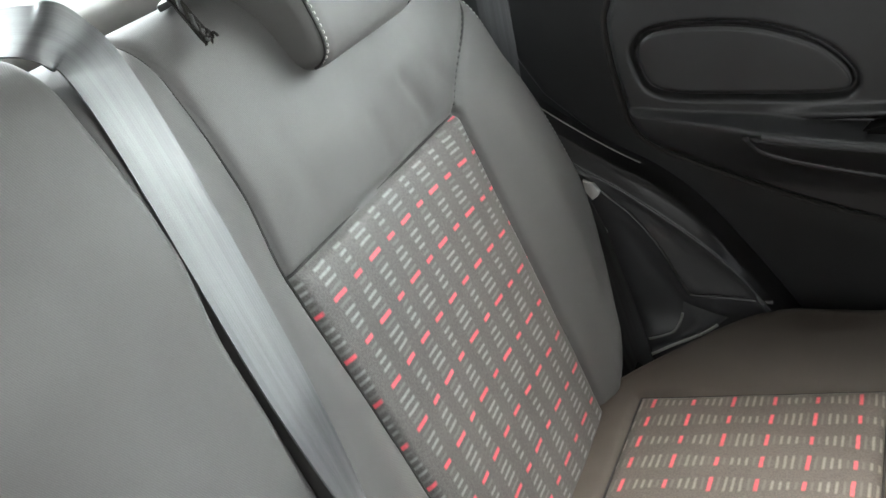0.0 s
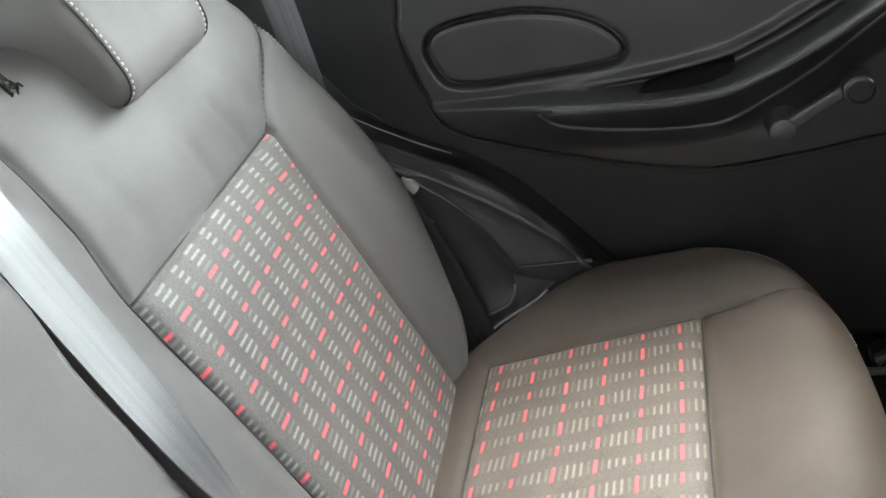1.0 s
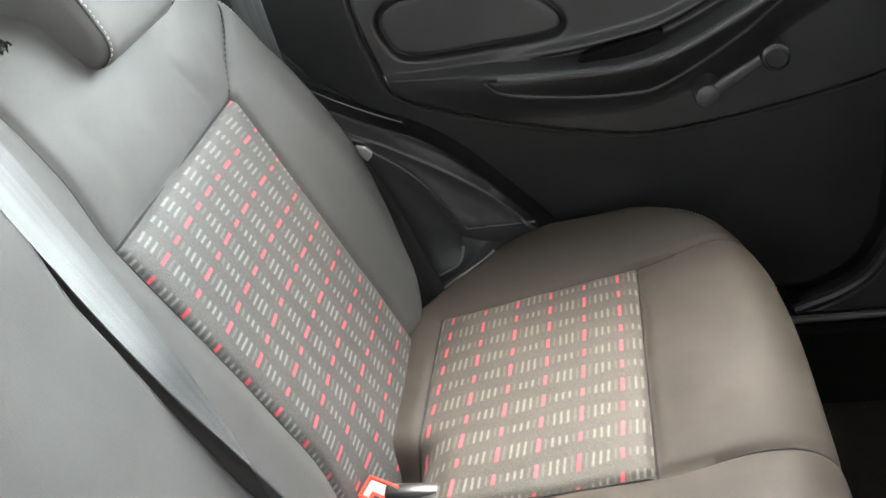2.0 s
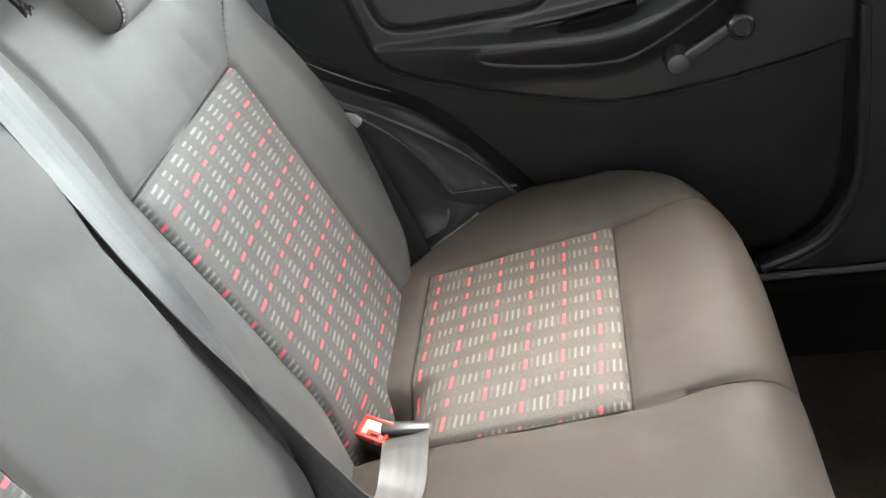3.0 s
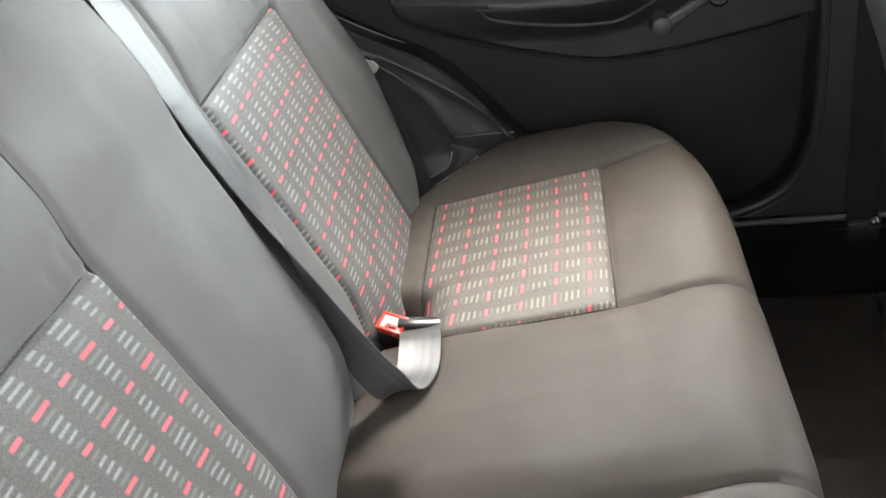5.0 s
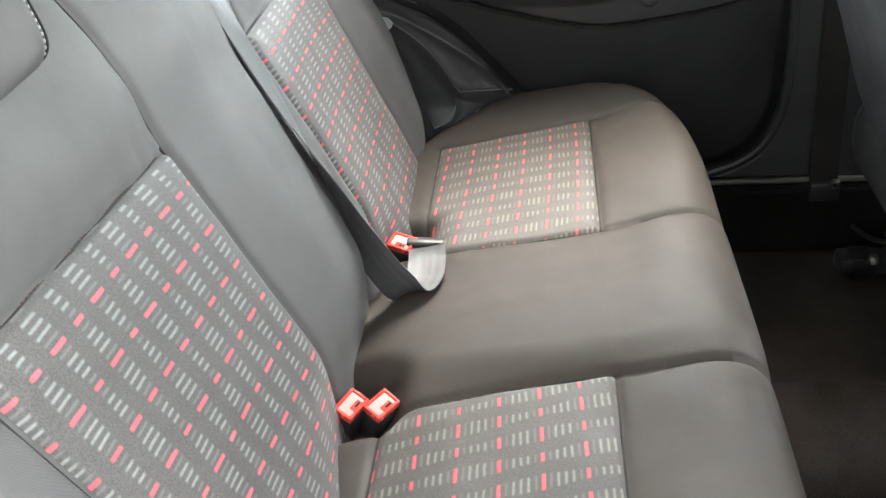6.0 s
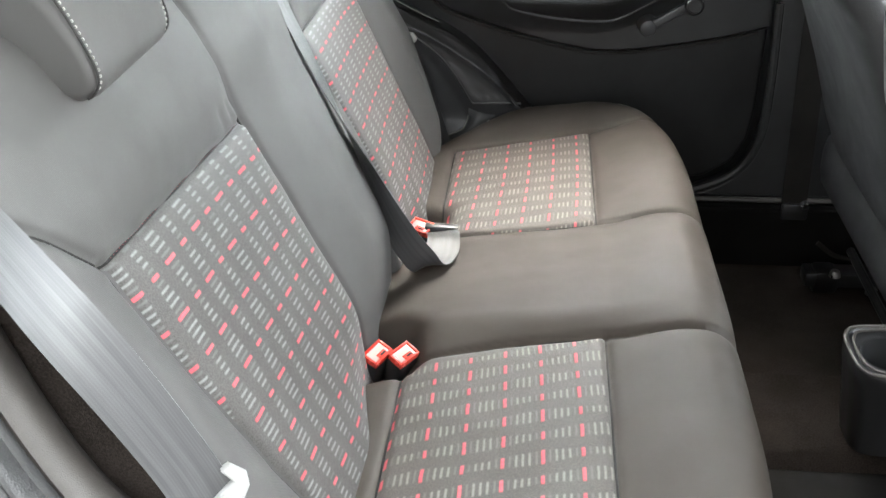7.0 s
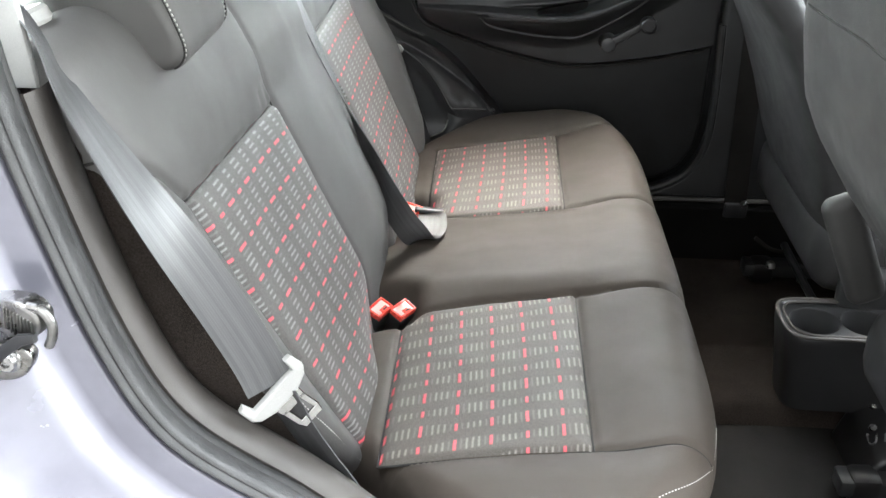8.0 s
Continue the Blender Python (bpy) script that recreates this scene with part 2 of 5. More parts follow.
def grid_bm(P, uv=None, flip=False, wrap=False):
    """A bmesh from an n x m x 3 array of places, with UVs in metres."""
    n, m = P.shape[:2]
    bm = bmesh.new()
    V = [[bm.verts.new(P[i, j]) for j in range(m)] for i in range(n)]
    lay = bm.loops.layers.uv.new("UVMap") if uv is not None else None
    for i in range(n - 1):
        for j in range(m if wrap else m - 1):
            k = (j + 1) % m
            idx = [(i, j), (i + 1, j), (i + 1, k), (i, k)]
            if flip:
                idx.reverse()
            f = bm.faces.new([V[a][b] for a, b in idx])
            if lay:
                for loop, (a, b) in zip(f.loops, idx):
                    loop[lay].uv = uv[a, b]
    return bm


def box_bm(size, bevel=0.0, seg=3, at=(0, 0, 0)):
    bm = bmesh.new()
    bmesh.ops.create_cube(bm, size=1)
    bmesh.ops.scale(bm, vec=size, verts=bm.verts)
    if bevel:
        bmesh.ops.bevel(bm, geom=list(bm.edges), offset=bevel, segments=seg, profile=0.5, affect="EDGES")
    bmesh.ops.translate(bm, vec=at, verts=bm.verts)
    return bm


def placed(bm, m):
    bmesh.ops.transform(bm, matrix=m, verts=bm.verts)
    return bm


def merged(*bms):
    out = bmesh.new()
    for b in bms:
        me = bpy.data.meshes.new("tmp")
        b.to_mesh(me)
        b.free()
        out.from_mesh(me)
        bpy.data.meshes.remove(me)
    return out


def slab_bm(outline, axis, lo, hi, bevel=0.0, seg=3):
    """A flat outline of (a, b) pairs extruded along the axis ('x', 'y' or 'z') from lo to hi."""
    def at(a, b, c):
        return {"x": (c, a, b), "y": (a, c, b), "z": (a, b, c)}[axis]
    bm = bmesh.new()
    lower = [bm.verts.new(at(a, b, lo)) for a, b in outline]
    upper = [bm.verts.new(at(a, b, hi)) for a, b in outline]
    bm.faces.new(lower), bm.faces.new(upper)
    n = len(outline)
    rim = []
    for i in range(n):
        bm.faces.new((lower[i], lower[(i + 1) % n], upper[(i + 1) % n], upper[i]))
    bmesh.ops.recalc_face_normals(bm, faces=bm.faces)
    if bevel:
        rim = [e for e in bm.edges if (e.verts[0] in lower) == (e.verts[1] in lower)]
        bmesh.ops.bevel(bm, geom=rim, offset=bevel, segments=seg, profile=0.5, affect="EDGES")
    return bm


def spline(pts, n, closed=False):
    """n places along a Catmull-Rom curve through pts."""
    P = np.array(pts, float)
    if closed:
        P = np.vstack([P[-1], P, P[0], P[1]])
    else:
        P = np.vstack([2 * P[0] - P[1], P, 2 * P[-1] - P[-2]])
    k = len(P) - 3
    out = []
    for u in np.linspace(0, k, n, endpoint=not closed):
        i = min(int(u), k - 1)
        t = u - i
        a, b, c, d = P[i:i + 4]
        out.append(0.5 * (2 * b + (c - a) * t + (2 * a - 5 * b + 4 * c - d) * t * t + (3 * b - a - 3 * c + d) * t ** 3))
    return np.array(out)


def ribbon_bm(path, across, width, thick=0.0014, n=80, cup=0.0):
    """A strap along a path; across: the way of its width at each given place."""
    C, A = spline(path, n), spline(across, n)
    A /= np.linalg.norm(A, axis=1)[:, None]
    T = np.gradient(C, axis=0)
    T /= np.linalg.norm(T, axis=1)[:, None]
    A -= T * np.sum(A * T, axis=1)[:, None]
    A /= np.linalg.norm(A, axis=1)[:, None]
    N = np.cross(T, A)
    run = np.r_[0, np.cumsum(np.linalg.norm(np.diff(C, axis=0), axis=1))]
    cols = np.linspace(-0.5, 0.5, 9)
    ring = [(c, 0.5) for c in cols] + [(c, -0.5) for c in cols[::-1]]
    P = np.zeros((n, len(ring), 3))
    UV = np.zeros((n, len(ring), 2))
    for j, (c, h) in enumerate(ring):
        P[:, j] = C + A * c * width + N * (h * thick + cup * (4 * c * c - 0.5))
        UV[:, j, 0], UV[:, j, 1] = c * width, run
    bm = grid_bm(P, UV, wrap=True)
    bm.verts.ensure_lookup_table()
    m = len(ring)
    bm.faces.new([bm.verts[j] for j in range(m)]), bm.faces.new([bm.verts[(n - 1) * m + j] for j in range(m)])
    return bm


def tube_bm(path, radius, n=60, sides=10, closed=False, squash=(1, 1), up=(0, 0, 1)):
    """A round bead along a path."""
    C = spline(path, n, closed)
    T = np.gradient(C, axis=0)
    if closed:
        T = np.roll(C, -1, 0) - np.roll(C, 1, 0)
    T /= np.linalg.norm(T, axis=1)[:, None]
    S = np.cross(T, np.array(up, float))
    S /= np.maximum(np.linalg.norm(S, axis=1), 1e-6)[:, None]
    U = np.cross(S, T)
    a = np.linspace(0, 2 * math.pi, sides, endpoint=False)
    P = C[:, None] + radius * (S[:, None] * np.cos(a)[None, :, None] * squash[0] + U[:, None] * np.sin(a)[None, :, None] * squash[1])
    if closed:
        P = np.concatenate([P, P[:1]])
    bm = grid_bm(P, wrap=True)
    if closed:
        bmesh.ops.remove_doubles(bm, verts=bm.verts, dist=1e-6)
    else:
        bm.verts.ensure_lookup_table()
        bm.faces.new([bm.verts[j] for j in range(sides)]), bm.faces.new([bm.verts[(n - 1) * sides + j] for j in range(sides)])
    return bm


def stitches_bm(path, length=0.0042, gap=0.0022, thick=0.0006, n=400):
    """Single stitches along a path, each a small raised bar."""
    C = spline(path, n)
    run = np.r_[0, np.cumsum(np.linalg.norm(np.diff(C, axis=0), axis=1))]
    bm = bmesh.new()
    s = 0.0
    while s + length < run[-1]:
        a = Vector([np.interp(s, run, C[:, k]) for k in range(3)])
        b = Vector([np.interp(s + length, run, C[:, k]) for k in range(3)])
        d = (b - a).normalized()
        p = d.orthogonal().normalized() * thick
        q = d.cross(p)
        ring = [[bm.verts.new(c + p * x + q * y) for x, y in ((1, 0), (0, 1), (-1, 0), (0, -1))] for c in (a + d * 0.0006, (a + b) / 2 + p * 0.4, b - d * 0.0006)]
        for r0, r1 in zip(ring, ring[1:]):
            for k in range(4):
                bm.faces.new((r0[k], r0[(k + 1) % 4], r1[(k + 1) % 4], r1[k]))
        bm.faces.new(ring[0]), bm.faces.new(ring[-1])
        s += length + gap
    return bm


def lathe_bm(profile, sides=28):
    """A turned shape from (radius, height) pairs about z."""
    a = np.linspace(0, 2 * math.pi, sides, endpoint=False)
    P = np.array([[(r * math.cos(t), r * math.sin(t), z) for t in a] for r, z in profile])
    bm = grid_bm(P, wrap=True)
    bmesh.ops.remove_doubles(bm, verts=bm.verts, dist=1e-6)
    return bm


def smooth01(x, lo, hi):
    t = np.clip((x - lo) / (hi - lo), 0, 1)
    return t * t * (3 - 2 * t)


def seam_gap(a, b, line):
    """Distance in the plane from (a, b) to a polyline."""
    best = np.full(np.shape(a), 9.0)
    for (a0, b0), (a1, b1) in zip(line, line[1:]):
        da, db = a1 - a0, b1 - b0
        t = np.clip(((a - a0) * da + (b - b0) * db) / (da * da + db * db), 0, 1)
        best = np.minimum(best, np.hypot(a - a0 - t * da, b - b0 - t * db))
    return best


def rolled(e, r):
    """Drop of a rounded edge at a distance e inside it."""
    d = np.clip(r - e, 0, r)
    return r - np.sqrt(np.maximum(r * r - d * d, 0))


def clustered(n, lo, hi, sharp=0.55):
    """Values from lo to hi, denser near both ends."""
    u = np.linspace(0, 1, n)
    c = 0.5 - 0.5 * np.cos(math.pi * u)
    return lo + (hi - lo) * (sharp * c + (1 - sharp) * u)


def creases(a, b, seed):
    """Soft unevenness of stuffed cloth, in metres."""
    out = np.zeros(np.shape(a))
    it = np.nditer([a, b], flags=["multi_index"])
    for x, y in it:
        out[it.multi_index] = noise.noise((float(x) * 9, float(y) * 9, seed)) * 0.0022 + noise.noise((float(x) * 28, float(y) * 28, seed + 5)) * 0.0006
    return out


# ---------------------------------------------------------------- shell of the car
FLOOR, DOOR_Y, ROOF = 0.02, 0.665, 1.22


def ground():
    bm = grid_bm(np.array([[(x, y, -0.34) for y in np.linspace(-400, 400, 21)] for x in np.linspace(-400, 400, 21)]))
    tagged(part("ground", bm, ASPHALT), "grey asphalt ground outside the car", "ground", kind="structure")


def floor():
    P = np.zeros((60, 60, 3))
    for i, x in enumerate(np.linspace(-0.75, 1.7, 60)):
        for j, y in enumerate(np.linspace(-0.64, 0.655, 60)):
            z = FLOOR + 0.045 * (1 - smooth01(abs(y - 0.115), 0.085, 0.115)) + 0.004 * noise.noise((x * 6, y * 6, 2))
            z += 0.10 * smooth01(abs(y - 0.01), 0.60, 0.64)
            z += 0.16 * smooth01(-x, -0.10, 0.08)
            P[i, j] = (x, y, z)
    bm = grid_bm(P)
    tagged(part("floor", bm, CARPET), "dark brown carpet of the car's footwell", "floor", kind="structure")


def footwell_mat():
    """Black rubber mat in the near footwell, with a raised rounded border."""
    m = thing("floor_mat", "black rubber mat lying on the brown footwell carpet", "floor mat", at=(0.4, -0.28, FLOOR))
    inv = Matrix.Translation((-0.4, 0.28, -FLOOR))
    outline = spline([(0.20, -0.54), (0.205, -0.03), (0.23, 0.005), (0.36, 0.015), (0.60, 0.012), (0.62, -0.02), (0.62, -0.54), (0.60, -0.56), (0.22, -0.56)], 80, True)
    part("sheet", placed(slab_bm([tuple(p) for p in outline], "z", FLOOR + 0.002, FLOOR + 0.010, 0.003, 2), inv), MATRUBBER, m)
    part("border", placed(tube_bm([(a, b, FLOOR + 0.010) for a, b in outline[::2]], 0.0045, 120, 8, True), inv), MATRUBBER, m)


def roof():
    bm = box_bm((1.98, 1.18, 0.04), 0.015, 2, (0.07, 0.0, ROOF + 0.02))
    tagged(part("ceiling", bm, LINER), "pale grey cloth headliner under the roof", "ceiling", kind="structure")


def near_roof_rail():
    bm = box_bm((1.70, 0.12, 0.07), 0.02, 2, (0.0, -0.645, ROOF + 0.005))
    tagged(part("roof_rail", bm, PAINT), "lilac-grey painted roof edge above the door opening", "car body", kind="structure")


def sky_blockers():
    """Unseen plain walls, added on both sides of the car to block sky light."""
    bm = box_bm((11.0, 0.3, 4.2), 0.02, 2, (0.0, -2.5, 1.76))
    tagged(part("wall_near_block", bm, BLOCKER), "added unseen dark wall that blocks sky light on the near side", "wall", kind="structure")
    bm = box_bm((16.0, 0.3, 2.4), 0.02, 2, (0.0, 5.0, 0.86))
    tagged(part("wall_far_block", bm, BLOCKER), "added unseen low wall that blocks light from the far horizon", "wall", kind="structure")


ground(), floor(), footwell_mat(), roof(), near_roof_rail(), sky_blockers()


# ---- far side: door, quarter trim, sill, pillar


BORDER = [(-0.306, 0.80), (-0.311, 0.70), (-0.318, 0.665), (-0.312, 0.62), (-0.302, 0.582), (-0.292, 0.548), (-0.268, 0.523), (-0.209, 0.500), (-0.125, 0.474), (-0.040, 0.453), (0.03, 0.443), (0.131, 0.452), (0.236, 0.470), (0.34, 0.495)]
FIN_TOP = [(-0.32, 0.566), (-0.223, 0.564), (-0.158, 0.564), (-0.07, 0.560), (-0.004, 0.559), (0.052, 0.567), (0.115, 0.593), (0.182, 0.630), (0.25, 0.668), (0.34, 0.715)]
RIDGE = [(-0.17, 0.566), (-0.094, 0.574), (-0.027, 0.580), (0.039, 0.590), (0.079, 0.604), (0.119, 0.624), (0.2, 0.668), (0.34, 0.745)]
PAD = [(-0.282, 0.640), (-0.262, 0.660), (-0.20, 0.668), (-0.145, 0.664), (-0.095, 0.648), (-0.064, 0.622), (-0.062, 0.602), (-0.085, 0.594), (-0.16, 0.590), (-0.23, 0.588), (-0.262, 0.594), (-0.276, 0.612)]


def inside(a, b, loop):
    """Whether places lie within a closed outline."""
    out = np.zeros(np.shape(a), bool)
    for (a0, b0), (a1, b1) in zip(loop, np.roll(loop, -1, 0)):
        out ^= ((b0 > b) != (b1 > b)) & (a < (a1 - a0) * (b - b0) / (b1 - b0 + 1e-12) + a0)
    return out


def door_relief(x, z):
    """How far the sculpted upper door panel stands out from the lower panel."""
    border = spline(BORDER, 120)
    lower = np.interp(x, *[np.array([p[k] for p in border if p[1] < 0.55]) for k in (0, 1)])
    within = (z > lower) & (x > np.interp(z, [0.523, 0.548, 0.582, 0.62, 0.665, 0.70, 0.8], [-0.268, -0.292, -0.302, -0.312, -0.318, -0.311, -0.306]))
    d = seam_gap(x, z, [tuple(p) for p in border]) * np.where(within, 1, -1)
    h = 0.021 * smooth01(d, -0.001, 0.013) - 0.005 * np.exp(-((d + 0.001) / 0.003) ** 2)
    top = np.interp(x, *np.array(spline(FIN_TOP, 100)).T)
    reach = 0.010 + 0.026 * smooth01(x, -0.29, -0.10) * (1 - 0.45 * smooth01(x, 0.14, 0.30))
    below = 1 - smooth01(top - z, -0.002, 0.075)
    above = 1 - smooth01(z - top, 0.0, 0.008)
    h = h + reach * np.where(z < top, below, above) * smooth01(d, 0.0, 0.02)
    h = h + 0.0025 * np.exp(-((z - top + 0.003) / 0.004) ** 2) * smooth01(x, -0.2, -0.12)
    ridge = np.interp(x, *np.array(spline(RIDGE, 100)).T)
    span = smooth01(x, -0.17, -0.05)
    h = h + 0.0075 * np.exp(-np.maximum(np.abs(z - ridge) - 0.001, 0) ** 2 / 0.006 ** 2) * span
    dish = smooth01(z, top + 0.004, top + 0.012) * (1 - smooth01(z, ridge - 0.008, ridge - 0.002)) * span
    h = h - 0.006 * dish
    # finger slot behind the fin
    hole = np.array([(-0.046, 0.5605), (0.012, 0.563), (0.040, 0.570), (0.054, 0.577), (0.050, 0.587), (0.0, 0.577), (-0.042, 0.5665)])
    g = seam_gap(x, z, [*map(tuple, hole), tuple(hole[0])]) * np.where(inside(x, z, hole), 1, -1)
    h = h - 0.040 * smooth01(g, -0.0005, 0.002)
    # seams of the fin's inlay
    for line in ([(-0.16, 0.556), (-0.141, 0.538), (-0.091, 0.525), (-0.04, 0.517), (0.001, 0.514), (0.042, 0.516), (0.091, 0.541), (0.146, 0.577), (0.188, 0.612), (0.27, 0.672)], [(-0.16, 0.556), (-0.07, 0.5535), (-0.004, 0.5525), (0.052, 0.5605), (0.115, 0.586), (0.182, 0.622), (0.27, 0.672)]):
        g = seam_gap(x, z, [tuple(p) for p in spline(line, 60)])
        h = h - 0.0034 * np.exp(-(g / 0.0018) ** 2)
    pad = spline(PAD, 90, True)
    g = seam_gap(x, z, [*map(tuple, pad), tuple(pad[0])])
    h = h - 0.010 * np.exp(-(g / 0.0034) ** 2)
    return h


def far_door():
    door = thing("door_1", "closed black plastic rear door panel with wind-up window", "door", kind="structure", at=(0, DOOR_Y, 0.4))
    inv = Matrix.Translation((0, -DOOR_Y, -0.4))
    outline = [(-0.47, 0.765), (-0.44, 0.64), (-0.395, 0.575), (-0.31, 0.508), (-0.22, 0.45), (-0.15, 0.385), (-0.09, 0.31), (-0.03, 0.235), (0.05, 0.195), (0.16, 0.185), (0.235, 0.193), (0.285, 0.225), (0.312, 0.275), (0.32, 0.34), (0.322, 0.5), (0.325, 0.765)]
    part("panel", placed(slab_bm(outline, "y", DOOR_Y, DOOR_Y + 0.03, 0.008), inv), DOORTRIM, door)
    X, Z = np.meshgrid(np.linspace(-0.345, 0.318, 470), np.linspace(0.43, 0.755, 235), indexing="ij")
    P = np.stack([X, DOOR_Y + 0.0025 - door_relief(X, Z), Z], -1)
    part("armrest_panel", placed(grid_bm(P), inv), BLACK, door, "sculpted black upper door panel with armrest", sharp=70)
    part("speaker_cover", placed(slab_bm([tuple(p) for p in np.array([-0.17, 0.628]) + (spline(PAD, 60, True) - np.array([-0.17, 0.628])) * np.array([0.975, 0.94])], "y", DOOR_Y - 0.0175, DOOR_Y - 0.010, 0.003), inv), BLACK, door, "black cloth-grained oval door pad")
    pocket = spline([(0.10, 0.405), (0.16, 0.418), (0.225, 0.418), (0.238, 0.39), (0.236, 0.33), (0.215, 0.275)], 40)
    part("pressed_line", placed(tube_bm([(a, DOOR_Y + 0.0014, b) for a, b in pocket], 0.0012, 60, 8, up=(0, 1, 0)), inv), DOORTRIM, door)
    top = spline(FIN_TOP, 100)
    top = top[(top[:, 0] > -0.15) & (top[:, 0] < 0.29)]
    lift = door_relief(top[:, 0], top[:, 1] - 0.002)
    # Bead of the lighter plastic, added for the highlight along the fin.
    part("armrest_edge", placed(tube_bm([(a, DOOR_Y + 0.0035 - h, c - 0.004) for (a, c), h in zip(top[::4], lift[::4])], 0.0042, 90, 10, up=(0, 1, 0)), inv), TRIM, door)
    rim = spline(BORDER, 120)
    rim = rim[(rim[:, 1] < 0.752) & (rim[:, 0] < 0.31)]
    # Dark bead drawn round the border for the shadow line beside the panel.
    part("gap_shade", placed(tube_bm([(a - 0.0015, DOOR_Y - 0.0005, c - 0.0015) for a, c in rim[::3]], 0.0032, 120, 8, up=(0, 1, 0)), inv), SHADE, door)
    line = spline([(-0.16, 0.556), (-0.141, 0.538), (-0.091, 0.525), (-0.04, 0.517), (0.001, 0.514), (0.042, 0.516), (0.091, 0.541), (0.146, 0.577), (0.188, 0.612), (0.27, 0.672)], 60)
    lift = door_relief(line[:, 0], line[:, 1] - 0.004)
    part("inlay_edge", placed(tube_bm([(a, DOOR_Y + 0.002 - h, c - 0.004) for (a, c), h in zip(line[::2], lift[::2])], 0.0011, 90, 6, up=(0, 1, 0)), inv), SHINY, door)
    hole = spline([(-0.046, 0.5605), (0.012, 0.563), (0.040, 0.570), (0.054, 0.577), (0.050, 0.587), (0.0, 0.577), (-0.042, 0.5665)], 40, True)
    # Black slab set into the door pull for the shade inside it.
    part("pull_shade", placed(slab_bm([tuple(p) for p in hole], "y", DOOR_Y - 0.034, DOOR_Y - 0.012), inv), MATTBLACK, door, "black slab standing for the shade in the door pull")
    ax, az, kx, kz = 0.101, 0.506, 0.176, 0.551
    crank = part("window_winder", placed(placed(lathe_bm([(0, 0.041), (0.009, 0.041), (0.0135, 0.0395), (0.0155, 0.036), (0.0165, 0.012), (0.0195, 0.002), (0.0195, 0.0), (0, 0.0)]), pose(ax, DOOR_Y - 0.012, az, 90)), inv), TRIM, door, "black window winder hub")
    ang = math.atan2(kz - az, kx - ax)
    arm = [(ax + 0.0085 * math.cos(ang + a), az + 0.0085 * math.sin(ang + a)) for a in np.linspace(0.5 * math.pi, 1.5 * math.pi, 9)]
    arm += [(kx + 0.0075 * math.cos(ang + a), kz + 0.0075 * math.sin(ang + a)) for a in np.linspace(-0.5 * math.pi, 0.5 * math.pi, 9)]
    part("winder_arm", placed(slab_bm(arm, "y", DOOR_Y - 0.0505, DOOR_Y - 0.038, 0.0040, 4), inv), TRIM, crank)
    knob = lathe_bm([(0, 0.027), (0.0105, 0.027), (0.0115, 0.028), (0.0145, 0.0275), (0.0162, 0.0255), (0.0165, 0.020), (0.0158, 0.006), (0.013, 0.0), (0, 0)])
    part("winder_knob", placed(placed(knob, pose(kx, DOOR_Y - 0.042, kz, 90)), inv), SHINY, crank)
    return door


far_door()


def far_upper_wall():
    """Window frame above the far door and the pillars beside it."""
    wall = thing("wall_far", "dark painted window frame above the closed door", "wall", kind="structure", at=(0, 0.66, 0.8))
    inv = Matrix.Translation((0, -0.66, -0.8))
    part("sill_rail", placed(box_bm((2.4, 0.05, 0.05), 0.012, 2, (0.3, 0.69, 0.775)), inv), BLACK, wall)
    # Unseen rail, made deep to cut the window's steep light on the cushion.
    part("roof_rail", placed(box_bm((2.4, 0.09, 0.17), 0.03, 3, (0.3, 0.645, ROOF - 0.05)), inv), LINER, wall)
    # Unseen pillar, widened to keep window light off the far bolster.
    part("rear_pillar", placed(slab_bm([(-0.76, 0.795), (-0.33, 0.795), (-0.30, 0.90), (-0.22, 1.05), (-0.12, 1.20), (-0.76, 1.20)], "y", 0.655, 0.705, 0.015, 2), inv), LINER, wall, "pale grey cloth-covered rear pillar")
    part("outer_skin", placed(box_bm((2.55, 0.03, 0.80), 0.008, 2, (0.33, 0.722, 0.39)), inv), BLACK, wall)
    pane = part("pane", placed(box_bm((1.2, 0.004, 0.40), 0, 1, (0.05, 0.70, 1.00)), inv), GLASS, wall, "clear side window glass")
    pane.visible_shadow = False


far_upper_wall()


EDGE = [(-0.50, 0.67), (-0.44, 0.60), (-0.381, 0.557), (-0.315, 0.52), (-0.253, 0.489), (-0.194, 0.441), (-0.112, 0.344), (-0.03, 0.24), (0.06, 0.19)]
CREST = [(-0.46, 0.60), (-0.39, 0.555), (-0.343, 0.515), (-0.293, 0.489), (-0.228, 0.447), (-0.174, 0.405), (-0.129, 0.357), (-0.06, 0.27), (0.03, 0.19)]


